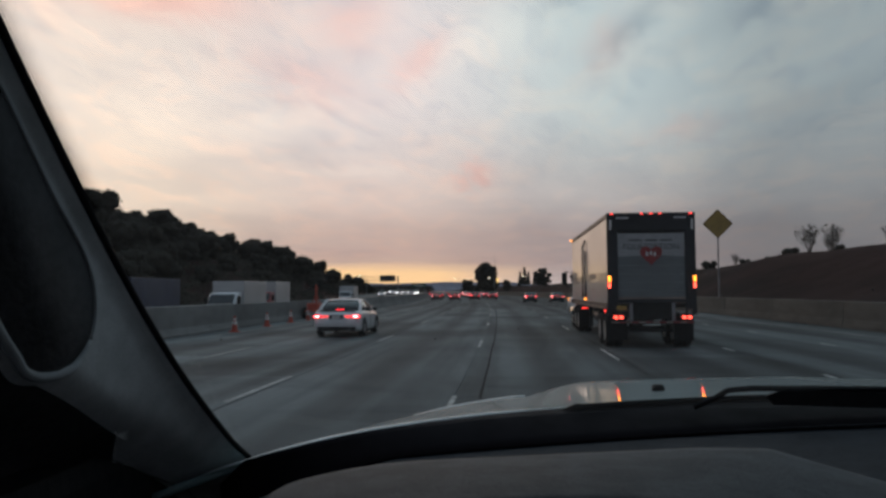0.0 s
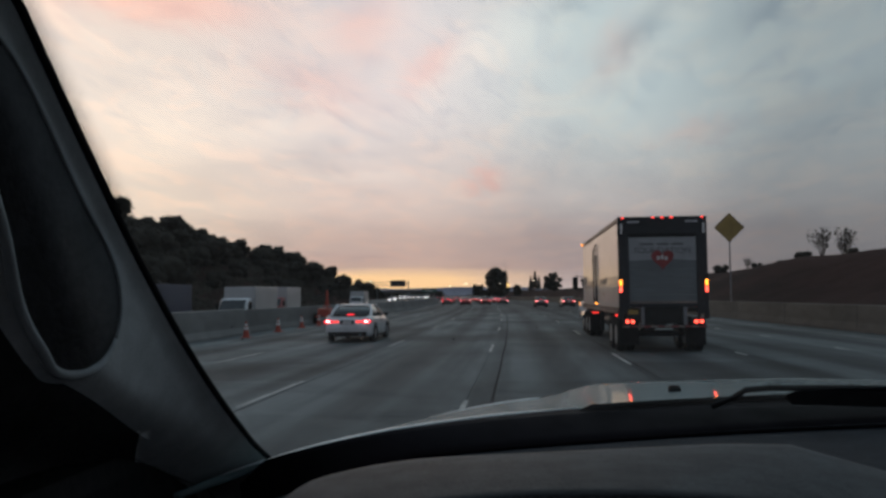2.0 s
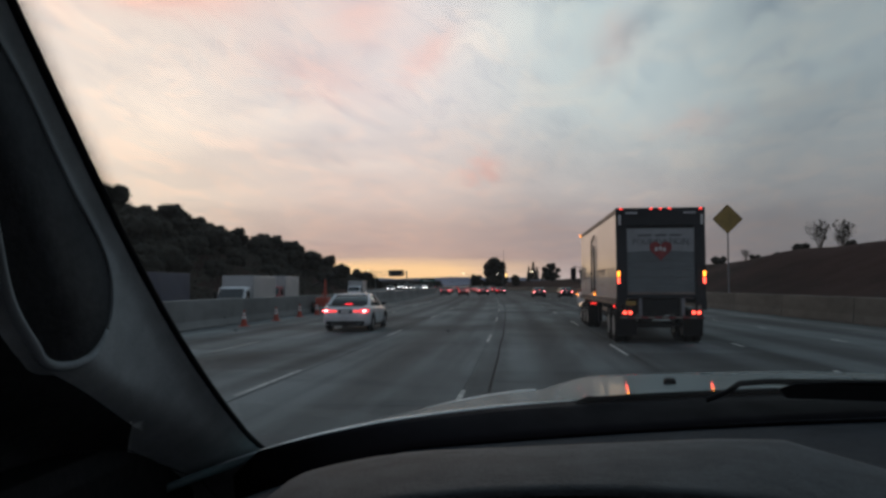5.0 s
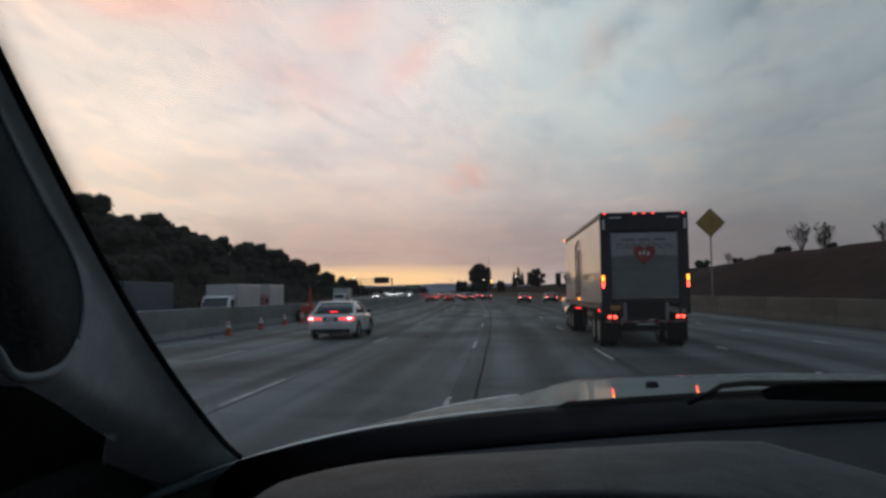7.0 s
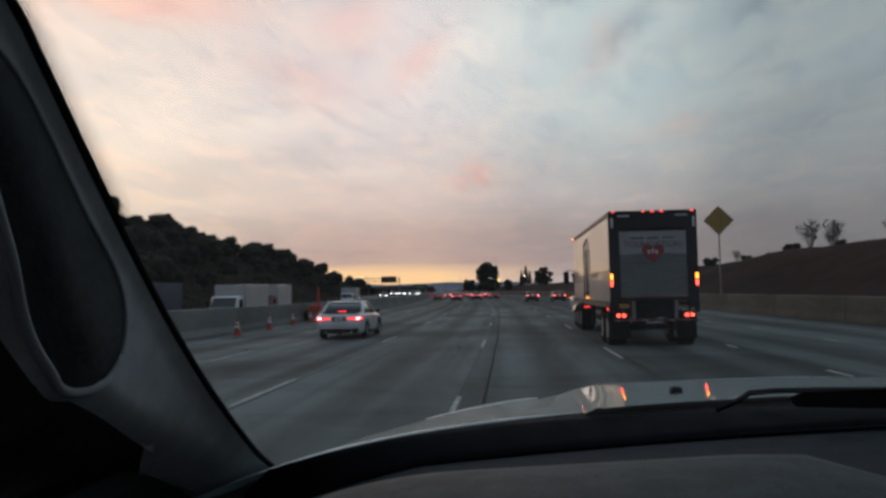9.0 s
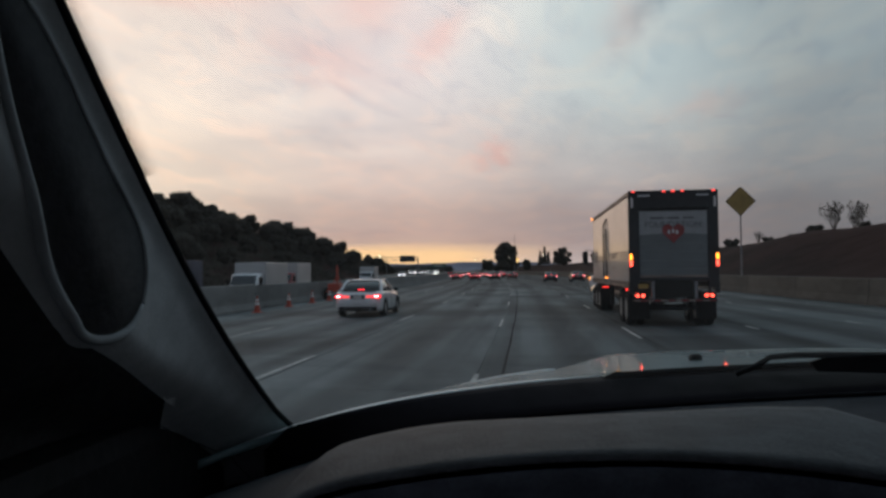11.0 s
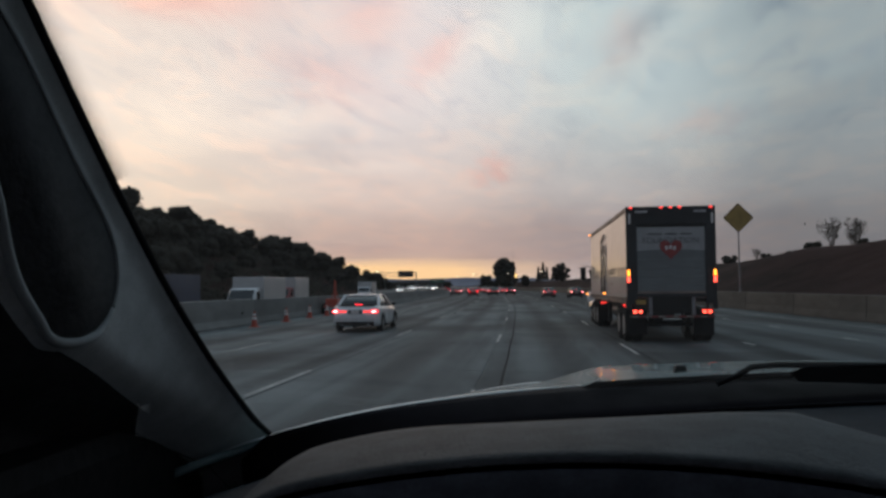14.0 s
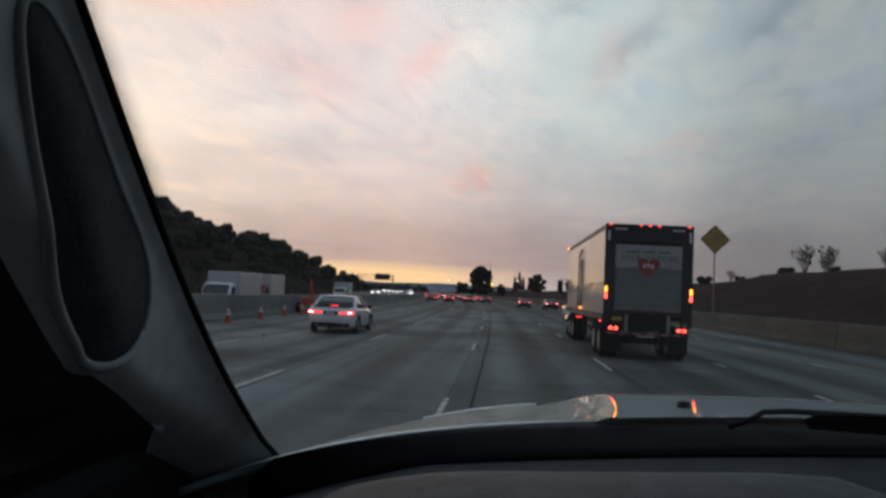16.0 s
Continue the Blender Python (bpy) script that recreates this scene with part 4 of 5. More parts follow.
    lettering("QUALITY", 0.34, INK, root, pose(x - 0.003, 4.0, 2.08, 90, 0, -90) @ Matrix.Diagonal((1.75, 1, 1, 1)), "dark capital letters")
    part("underline", boxed((x - 0.006, 2.75, 2.0), (x - 0.001, 5.0, 2.02)), INK, root)
    part("smudge_mark", boxed((x - 0.005, 3.9, 1.72), (x - 0.001, 4.4, 1.80)), STEEL_RUST, root)
    for yy, z, mat in ((6.4, lo + 0.26, AMBER_LAMP), (12.2, hi - 0.05, AMBER_LAMP), (0.5, lo - 0.05, RED_LAMP)):
        part("side_lamp", boxed((-w - 0.05, yy - 0.05, z - 0.035), (-w + 0.0, yy + 0.05, z + 0.035), 0.012), mat, root)
    part("chassis_beam", boxed((-0.55, 0.4, 0.86), (-0.4, L - 0.3, 1.18), 0.01), STEEL_DARK, root)
    part("chassis_beam", boxed((0.4, 0.4, 0.86), (0.55, L - 0.3, 1.18), 0.01), STEEL_DARK, root)
    for yy in (0.98, 2.23):
        for s in (-1, 1):
            for d in (0.90, 1.17):
                wheel(root, s * d, yy, 0.51, 0.26, ALU)
        part("axle", tubed([(-1.0, yy, 0.51), (1.0, yy, 0.51)], 0.07, 10), STEEL_DARK, root)
    for s in (-1, 1):
        part("landing_leg", boxed((s * 0.9 - 0.06, 8.3, 0.25), (s * 0.9 + 0.06, 8.45, 1.2), 0.01), STEEL_DARK, root)
        part("spare_tank", tubed([(s * 0.75, 4.9, 0.8), (s * 0.75, 6.5, 0.8)], 0.28, 14), STEEL_DARK, root)
    # the tractor
    part("cab", loft(bmesh.new(), [rounded(1.05, 1.0, 2.9, 12.59, 0.15), rounded(1.08, 1.0, 3.0, 13.1, 0.2), rounded(1.08, 1.0, 2.75, 13.6, 0.25), rounded(1.02, 1.0, 2.1, 14.07, 0.2)]), PAINTS["dark grey"], root, smooth=True)
    part("wind_fairing", loft(bmesh.new(), [rounded(1.15, 2.7, 3.75, 12.52, 0.2), rounded(1.1, 2.7, 3.5, 13.1, 0.25), rounded(0.9, 2.7, 2.95, 13.53, 0.1)]), PAINTS["dark grey"], root, smooth=True)
    part("engine_hood", loft(bmesh.new(), [rounded(0.85, 0.95, 1.95, 14.03, 0.25), rounded(0.8, 0.85, 1.8, 14.66, 0.3), rounded(0.7, 0.8, 1.6, 15.1, 0.3)]), PAINTS["white"], root, smooth=True)
    part("windscreen", boxed((-0.9, 13.83, 2.05), (0.9, 13.89, 2.65), 0.02), CAR_GLASS, root)
    for s in (-1, 1):
        part("side_fairing", boxed((s * 1.2 - 0.03, 12.49, 1.2), (s * 1.2 + 0.03, 12.81, 3.6), 0.02), PAINTS["dark grey"], root)
        part("fender", loft(bmesh.new(), [rounded(0.24, 0.75, 1.1, 14.23, 0.1), rounded(0.27, 0.95, 1.42, 14.54, 0.14), rounded(0.27, 0.9, 1.35, 14.85, 0.14), rounded(0.22, 0.6, 1.0, 15.13, 0.1)]), PAINTS["white"], root, smooth=True, m=pose(s * 1.03, 0, 0))
        part("fender_lamp", boxed((s * 1.31 - 0.015, 14.38, 1.28), (s * 1.31 + 0.015, 14.48, 1.36), 0.008), AMBER_LAMP, root)
        part("door_window", boxed((s * 1.085 - 0.01, 13.13, 2.05), (s * 1.085 + 0.01, 13.71, 2.6), 0.02), CAR_GLASS, root)
        part("cab_step", boxed((s * 1.05 - 0.15, 12.88, 0.55), (s * 1.05 + 0.15, 13.82, 0.62), 0.015), ALU, root)
        part("fuel_tank", tubed([(s * 0.98, 12.67, 0.78), (s * 0.98, 13.82, 0.78)], 0.30, 16), CHROME, root, "bright round fuel tank")
        part("exhaust_stack", tubed([(s * 1.12, 12.45, 1.2), (s * 1.12, 12.45, 3.55)], 0.075, 12), STEEL_DARK, root)
        mir = part("mirror", boxed((s * 1.52 - 0.13, 13.89, 2.0), (s * 1.52 + 0.13, 13.98, 2.58), 0.03), BLACK_PLASTIC, root)
        part("mirror_arm", tubed([(s * 1.08, 13.82, 2.56), (s * 1.52, 13.93, 2.66), (s * 1.52, 13.93, 2.5)], 0.02, 6), STEEL_DARK, mir)
        part("mirror_arm", tubed([(s * 1.08, 13.82, 1.95), (s * 1.5, 13.93, 1.92), (s * 1.5, 13.93, 2.05)], 0.02, 6), STEEL_DARK, mir)
        wheel(root, s * 1.05, 13.6, 0.51, 0.28, ALU)
        for yy in (9.6, 10.9):
            for d in (0.90, 1.17):
                wheel(root, s * d, yy, 0.51, 0.26, ALU)
        part("tractor_flap", boxed((s * 1.02 - 0.28, 8.9, 0.3), (s * 1.02 + 0.28, 8.92, 1.0), 0.006), RUBBER, root)
        part("tractor_lamp", boxed((s * 1.1 - 0.12, 8.85, 0.98), (s * 1.1 + 0.12, 8.89, 1.03), 0.008), RED_LAMP, root)
    part("tractor_frame", boxed((-0.45, 8.9, 0.75), (0.45, 14.29, 1.0), 0.02), STEEL_DARK, root)
    return root


semi_truck()


def box_truck(m, box_mat, cab_mat, label, L=7.0, hi=3.35):
    """A rigid box lorry; the front is towards +y."""
    root = thing("box_truck", m, label, "truck", "oncoming traffic")
    part("cargo_box", boxed((-1.2, -L / 2, 1.0), (1.2, L / 2 - 2.0, hi), 0.03), box_mat, root)
    part("box_rail", boxed((-1.22, -L / 2 - 0.01, 0.94), (1.22, L / 2 - 1.99, 1.04), 0.02), STEEL_DARK, root)
    part("cab", loft(bmesh.new(), [rounded(1.05, 0.6, 2.55, L / 2 - 1.9, 0.15), rounded(1.05, 0.6, 2.5, L / 2 - 0.9, 0.25), rounded(1.0, 0.55, 1.7, L / 2 - 0.3, 0.2), rounded(0.95, 0.55, 1.35, L / 2, 0.2)]), cab_mat, root, smooth=True)
    part("windscreen", loft(bmesh.new(), [[(-0.9, L / 2 - 0.86, 2.35), (0.9, L / 2 - 0.86, 2.35), (0.92, L / 2 - 0.33, 1.68), (-0.92, L / 2 - 0.33, 1.68)], [(-0.9, L / 2 - 0.8, 2.38), (0.9, L / 2 - 0.8, 2.38), (0.92, L / 2 - 0.27, 1.71), (-0.92, L / 2 - 0.27, 1.71)]]), CAR_GLASS, root)
    for s in (-1, 1):
        part("door_window", boxed((s * 1.055 - 0.01, L / 2 - 1.6, 1.65), (s * 1.055 + 0.01, L / 2 - 0.85, 2.25), 0.02), CAR_GLASS, root)
        part("head_lamp", boxed((s * 0.75 - 0.15, L / 2 - 0.02, 0.85), (s * 0.75 + 0.15, L / 2 + 0.015, 1.02), 0.02), WHITE_LAMP, root)
        part("mirror", boxed((s * 1.25 - 0.08, L / 2 - 0.75, 1.7), (s * 1.25 + 0.08, L / 2 - 0.65, 2.1), 0.02), BLACK_PLASTIC, root)
        for y in (-L / 2 + 1.4, L / 2 - 1.0):
            wheel(root, s * 0.98, y, 0.45, 0.3)
    return root


box_truck(on_road(-20.4, 57.3, rise(57.3), 180), WHITE_PANEL, PAINTS["white"], "white box lorry behind the median barrier", 7.6)
box_truck(on_road(-24.4, 48.5, rise(48.5), 180), SKY_BLUE_PAINT, PAINTS["dark grey"], "dark blue box lorry behind the median barrier", 9.5, 3.5)
box_truck(on_road(-24.2, 79.2, rise(79.2), 180), WHITE_PANEL, RED_PAINT, "red-cabbed white box lorry behind the median barrier", 7.6, 3.6)
box_truck(on_road(-24.2, 129.2, rise(129.2), 180), WHITE_PANEL, PAINTS["white"], "white box lorry far behind the median barrier", 7.0, 3.4)


# ---- cones, works trailer, signs, lamps ----
def traffic_cone(m):
    root = thing("traffic_cone", m, "orange traffic cone with two white reflective bands", "cone", "cones on the shoulder")
    part("base", boxed((-0.2, -0.2, 0.0), (0.2, 0.2, 0.04), 0.012), ORANGE, root)
    n = 18

    def ring(r, z):
        return [(r * math.cos(2 * math.pi * i / n), r * math.sin(2 * math.pi * i / n), z) for i in range(n)]
    part("cone", loft(bmesh.new(), [ring(0.14, 0.04), ring(0.135, 0.07), ring(0.035, 0.70), ring(0.025, 0.715)]), ORANGE, root, smooth=False)
    for z0, z1 in ((0.34, 0.45), (0.51, 0.60)):
        part("band", loft(bmesh.new(), [ring(0.141 - 0.158 * (z - 0.06), z) for z in (z0, z1)]), REFLECTIVE, root)
    return root


cone = traffic_cone(on_road(-11.9, 32.7))
for x, y in ((-12.1, 38), (-12.2, 42.8), (-12.0, 46), (-11.9, 48.1), (-11.8, 50.9)):
    copy_thing(cone, on_road(x, y))

trailer = thing("works_trailer", on_road(-12.3, 48.9), "small orange works trailer with a folded mast and black tyres", "trailer")
part("frame", boxed((-0.45, -0.8, 0.45), (0.45, 0.8, 0.55), 0.02), ORANGE, trailer)
part("engine_box", boxed((-0.4, -0.5, 0.55), (0.4, 0.5, 1.0), 0.05), ORANGE, trailer)
part("mast", tubed([(0.1, 0.1, 0.9), (0.1, 0.1, 2.2)], 0.07, 10), ORANGE, trailer)
part("boom", tubed([(-0.75, 0.1, 1.75), (0.1, 0.1, 2.1), (0.9, 0.1, 2.7)], 0.045, 8), STEEL_DARK, trailer, "dark slanting boom")
part("drawbar", tubed([(0, -0.8, 0.5), (0, -1.6, 0.42)], 0.04, 8), STEEL_DARK, trailer)
for s in (-1, 1):
    wheel(trailer, s * 0.62, 0.0, 0.36, 0.22, STEEL_DARK)
    part("strut", tubed([(s * 0.4, 0.4, 0.55), (0.1, 0.1, 1.7)], 0.03, 6), ORANGE, trailer)

sign = thing("warning_sign", pose(15.9, 61.4, 2.9), "yellow diamond warning sign with rounded corners on a thin post", "sign")
part("post", boxed((-0.05, 0.02, -2.6), (0.05, 0.1, 4.3), 0.01), GALV, sign)
outer = [(1.12 * x, 3.95 + 1.12 * z) for x, z in ((0, -1), (0.06, -0.97), (0.97, -0.06), (1, 0), (0.97, 0.06), (0.06, 0.97), (0, 1), (-0.06, 0.97), (-0.97, 0.06), (-1, 0), (-0.97, -0.06), (-0.06, -0.97))]
plate = part("plate", prism(outer, -0.012, 0.012), SIGN_BLACK, sign)
part("face", prism([(x * 0.95, 3.95 + (z - 3.95) * 0.95) for x, z in outer], -0.02, -0.013), SIGN_YELLOW, plate, "faded yellow face")

gantry = thing("sign_gantry", on_road(-28, 278.6, rise(278.6)), "dark overhead sign on a steel gantry over the far carriageway", "gantry")
for x in (-11, 4.3):
    part("upright", tubed([(x, 0, 0), (x, 0, 6.4)], 0.22, 10), GALV, gantry)
for z in (5.0, 6.2):
    part("chord", tubed([(-11, 0, z), (4.3, 0, z)], 0.09, 8), GALV, gantry)
for i in range(9):
    part("brace", tubed([(-11 + i * 1.7, 0, 5.0 + 1.2 * (i % 2)), (-9.3 + i * 1.7, 0, 6.2 - 1.2 * (i % 2))], 0.05, 6), GALV, gantry)
board = part("sign_board", boxed((-2.3, -0.25, 4.5), (3.2, -0.13, 6.8), 0.04), SIGN_BLACK, gantry, "dark back of a sign board")
for x in (-1.6, 0.4, 2.4):
    part("rib", boxed((x - 0.05, -0.32, 4.6), (x + 0.05, -0.25, 6.7), 0.01), GALV, board)


board = thing("message_board", on_road(21.0, 343.3, 1.6), "small lit amber message board on a post", "sign")
part("post", tubed([(0, 0, -0.1), (0, 0, 4.2)], 0.08, 8), GALV, board)
panel_box = part("cabinet", boxed((-0.55, -0.1, 3.6), (0.55, 0.15, 5.7), 0.04), SIGN_BLACK, board)
part("lit_face", boxed((-0.42, -0.13, 3.8), (0.42, -0.1, 5.5), 0.02), lamp_lens("amber_board_lit", (1.0, 0.62, 0.22), 1.6), panel_box, "glowing amber face")

mast = thing("tall_mast", on_road(21.6, 355.4, 1.6), "tall thin bare utility mast beside the road", "pole")
part("shaft", tubed([(0, 0, -0.2), (0, 0, 9), (0, 0, 17)], 0.16, 8, 0.4), GALV, mast)
part("bracket", tubed([(-0.5, 0, 16.2), (0.5, 0, 16.2)], 0.05, 6), GALV, mast)

GREEN = material("green_sign_face", (0.02, 0.10, 0.06), 0.5, vary=0.1)
green = thing("road_sign", on_road(-14.2, 347.3), "wide green road sign with plain bars on two posts", "sign")
for x in (-2.4, 2.4):
    part("post", tubed([(x, 0.1, -0.1), (x, 0.1, 5.2)], 0.1, 8), GALV, green)
face = part("panel", boxed((-3.2, -0.06, 3.4), (3.2, 0.0, 5.2), 0.03), GREEN, green)
for z, w in ((4.75, 2.2), (4.2, 2.6), (3.75, 1.4)):
    part("writing_bar", boxed((-w, -0.075, z - 0.1), (w, -0.062, z + 0.1)), WHITE_PRINT, face)

hall = thing("low_building", pose(-78, 501, 0.2, 0, 0, 8), "long low pale industrial building far away", "building")
part("wall", boxed((-24, -8, -0.5), (24, 8, 4.6), 0.1), WALL, hall)
part("roof", prism([(-24.6, 4.6), (24.6, 4.6), (24.6, 4.9), (0, 5.7), (-24.6, 4.9)], -8.6, 8.6), GALV, hall)
for i in range(9):
    part("window", boxed((-21.5 + i * 5.0, -8.06, 1.6), (-18.7 + i * 5.0, -7.98, 3.2), 0.03), CAR_GLASS, hall)
part("door", boxed((-1.6, -8.08, -0.3), (1.2, -7.98, 2.8), 0.03), STEEL_DARK, hall)


def street_lamp(m):
    root = thing("street_lamp", m, "tall street lamp with a lit head on a curved arm", "lamp", "street lamps far ahead")
    part("post", tubed([(0, 0, -0.5), (0, 0, 8.6), (-0.5, 0, 9.4), (-2.0, 0, 9.7)], 0.1, 8, 0.6), GALV, root)
    head = part("head", boxed((-2.6, -0.14, 9.62), (-1.9, 0.14, 9.78), 0.04), GALV, root)
    part("lens", boxed((-2.55, -0.16, 9.50), (-2.0, 0.16, 9.62), 0.03), STREET_LAMP, head, "lit lens")
    return root


first_lamp = street_lamp(on_road(3.5, 335.2, -2.6))
for x, y in ((19, 339.2), (26, 290.8), (4, 420), (-34, 258.5)):
    copy_thing(first_lamp, on_road(x, y, -2.6))


# ---- the pick-up around the camera ----
pickup = thing("pickup_truck", pose(0, 0, EYE), "pale silver pick-up seen from its driver's seat, dark trim", "car")
MID = 0.50   # the vehicle's centre line


def cowl_height(x):
    """Height of the hood's rear edge across the car."""
    d = max(0.0, 0.62 - x)
    return -0.1505 - 0.012 * d - 0.016 * d * d - 0.045 * d ** 4 - 0.17 * max(0.0, -0.15 - x) ** 2


def cowl_depth(x):
    return 1.485 - 0.10 * max(0.0, 0.6 - x) - 0.145 * max(0.0, 0.6 - x) ** 2


CREST = 2.65   # how far ahead the lower outer parts of the hood roll over


def crest_height(x):
    d = max(0.0, 0.02 - x)
    return -0.2880 - 0.115 * d - 0.27 * d * d - 0.5 * max(0.0, d - 0.4) ** 2


def hood_surface(x, f):
    xm = x if x < MID + 0.1 else 2 * (MID + 0.1) - x
    depth, rear = cowl_depth(xm), cowl_height(xm)
    y, far = depth + f, CREST - depth
    k = min(1.0, f / far)
    low = rear * (1 - k) + crest_height(xm) * k + 0.003 * math.sin(math.pi * k) - 0.20 * max(0.0, f - far) - 0.5 * max(0.0, f - far) ** 2
    crest = 1.30 + 0.8 * max(0.0, min(1.0, (xm + 0.34) / 0.40))
    high = rear - 0.052 * f - 0.30 * max(0.0, y - crest) ** 2
    w = ease(xm / 0.17)
    return (x, y, low * (1 - w) + high * w)


hood = sheet("hood", hood_surface, spread(-0.47, 1.67, 110), [0.0, 0.01, 0.03] + spread(0.06, 1.35, 60), HOOD_PAINT, pickup, "pale silver hood with a raised middle", thick=0.012)
for k, (x, f) in enumerate(((0.262, 0.26), (0.94, 0.26))):
    hx, hy, hz = hood_surface(x, f)
    nz = part("washer_nozzle", loft(bmesh.new(), [level(0.0105, -0.012, 0.012, -0.004, 0.004), level(0.0100, -0.011, 0.011, 0.006, 0.004), level(0.0075, -0.008, 0.008, 0.0105, 0.003)]), BLACK_PLASTIC, hood, "small black washer jet", m=pose(hx, hy, hz))


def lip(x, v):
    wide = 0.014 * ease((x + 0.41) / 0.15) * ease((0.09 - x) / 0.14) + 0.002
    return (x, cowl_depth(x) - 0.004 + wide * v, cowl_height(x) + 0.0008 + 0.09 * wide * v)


# Two pale strips paint the highlights along the hood's rear edge and crest.
sheet("hood_lip", lip, spread(-0.40, 0.08, 40), [0.0, 0.5, 1.0], LIP_GLINT, hood, "rear edge of the hood, painted pale as a highlight", thick=0.0015)
sheet("hood_crease", lambda x, v: (x, CREST - 0.022 + 0.018 * v, crest_height(x) + 0.0022 + 0.0012 * v), spread(-0.266, 0.043, 16), [0.0, 1.0], LIP_GLINT, hood, "fine pale line, a highlight painted along the hood's crest", thick=0.001)


def dash_drop(x):
    """The dash falls away towards the door."""
    e = max(0.0, -0.145 - x)
    return 0.14 * e + 0.2 * e * e


def border(x, v):
    """The black border at the foot of the windscreen, from the dash (v=0) up to the hood's edge (v=1)."""
    top = Vector((x, cowl_depth(x) - 0.02, cowl_height(x) * (cowl_depth(x) - 0.02) / cowl_depth(x) - 0.0005))
    d = max(0.0, 0.55 - x)
    foot = Vector((x, 1.30 - 0.06 * d, -0.169 - 0.030 * d - 0.050 * d * d - dash_drop(x)))
    p = foot.lerp(top, v * ease((x + 0.392) / 0.03))
    p.z += 0.003 * math.sin(math.pi * v)
    return p


sheet("windscreen_border", border, spread(-0.375, 1.64, 64), spread(0, 1, 6), FRIT, pickup, "black border along the foot of the glass", thick=0.004)


def wiper_arm():
    arm = part("wiper", tubed([(0.258, 1.345, -0.157), (0.285, 1.342, -0.1450), (0.303, 1.341, -0.1335), (0.335, 1.340, -0.1305), (0.42, 1.338, -0.1300), (0.52, 1.34, -0.1310), (0.70, 1.35, -0.138)], 0.0040, 8), BLACK_PLASTIC, pickup, "black wiper resting along the glass")
    blade = []
    for x in spread(0.098, 0.80, 24):
        p = border(x, 0.93)
        blade.append((x, p.y - 0.004, p.z + 0.0025))
    part("blade", tubed(blade, 0.0045, 8), RUBBER, arm)
    p = border(0.092, 0.95)
    part("blade_end", loft(bmesh.new(), [[(x, p.y + d, p.z + z) for x, z in ((0.070, -0.006), (0.108, -0.006), (0.108, 0.0075), (0.100, 0.0075))] for d in (-0.006, 0.003)]), RUBBER, arm)
    part("blade_bridge", loft(bmesh.new(), [[(x, 1.338 + d, z) for x, z in ((0.362, -0.152), (0.352, -0.1395), (0.375, -0.1320), (0.70, -0.1385), (0.72, -0.160))] for d in (-0.004, 0.004)]), BLACK_PLASTIC, arm)


wiper_arm()

# dashboard: a slate top with a raised cluster hood in front of the driver
def dash_top(x, v):
    d = max(0.0, 0.55 - x)
    far = Vector((x, 1.315 - 0.06 * d, -0.174 - 0.030 * d - 0.050 * d * d - dash_drop(x)))
    near = Vector((x, 0.55, -0.20 - 0.02 * d - 0.5 * dash_drop(x)))
    p = far.lerp(near, v)
    p.z += 0.012 * math.sin(math.pi * v)
    return p


sheet("dashboard", dash_top, spread(-0.46, 1.65, 54), spread(0, 1, 24), DASH, pickup, "dark slate dashboard top", thick=0.02)
# A paler line along the far edge of the dash.
part("dash_edge", tubed([Vector(dash_top(x, 0.0)) + Vector((0, -0.012, 0.0042)) for x in spread(-0.36, 0.9, 60)], 0.0016, 6), DASH_EDGE, pickup, "thin paler edge along the dash", smooth=True)
part("dash_panel", boxed((0.30, 0.52, -0.40), (1.62, 0.56, -0.20), 0.015), DASH, pickup)


def cluster_far(x):
    """Back edge of the cluster hood."""
    left = 0.06 * (0.165 - x) + 1.0 * max(0.0, -0.06 - x) ** 2 + 8 * max(0.0, -0.17 - x) ** 2 if x < 0.165 else 0.0
    right = 0.28 * max(0.0, x - 0.217)
    return -0.1240 - left - right


def cluster_lip(x):
    return -0.1255 - 0.55 * (x - 0.06) ** 2 - 6.0 * max(0.0, abs(x - 0.06) - 0.20) ** 2


def cluster(x, v):
    y = 0.80 + (0.60 - 0.80) * v
    z = cluster_far(x) * (1 - v) + cluster_lip(x * 0.92) * v + 0.004 * math.sin(math.pi * v)
    return (x * (1 - 0.08 * v), y, z)


xs = spread(-0.30, 0.34, 48)
sheet("cluster_hood", cluster, xs, spread(0, 1, 12), DASH_HOOD, pickup, "rounded hood over the instruments", thick=0.008)
sheet("cluster_back", lambda x, v: (x, 0.80 + 0.10 * v * v, cluster_far(x) - 0.09 * v), xs, spread(0, 1, 6), DASH, pickup, thick=0.004)
sheet("cluster_face", lambda x, v: (x * 0.92, 0.60 + 0.06 * math.sin(v * 2.2), cluster_lip(x * 0.92) - 0.004 - 0.16 * v), xs, spread(0, 1, 10), DASH_FACE, pickup, "inside of the instrument hood, missing light painted into its vinyl", thick=0.004)

# the windscreen pillar with its grab handle
SLOPE = Vector((0, -0.665, 0.438)) / Vector((0, -0.665, 0.438)).length      # up along the pillar
ACROSS = Vector((0.0, -0.62, -0.78)).normalized()                           # from the glass towards the door
FOOT = Vector((-0.37, 1.333, -0.235))


def pillar_edge(s):
    """The pillar's edge against the glass; s metres up from its foot, slightly bowed."""
    p = FOOT + SLOPE * s
    p.x += 0.006 * max(0.0, 0.06 - s) / 0.06 - 0.01 * max(0.0, s - 0.6)
    p += Vector((0, 0.55, 0.83)) * (-0.0325 * math.sin(math.pi * min(1.0, max(0, s) / 0.82)))
    return p


HOLE0, HOLE1 = 0.507, 0.845                                                  # foot and head of the handle's opening


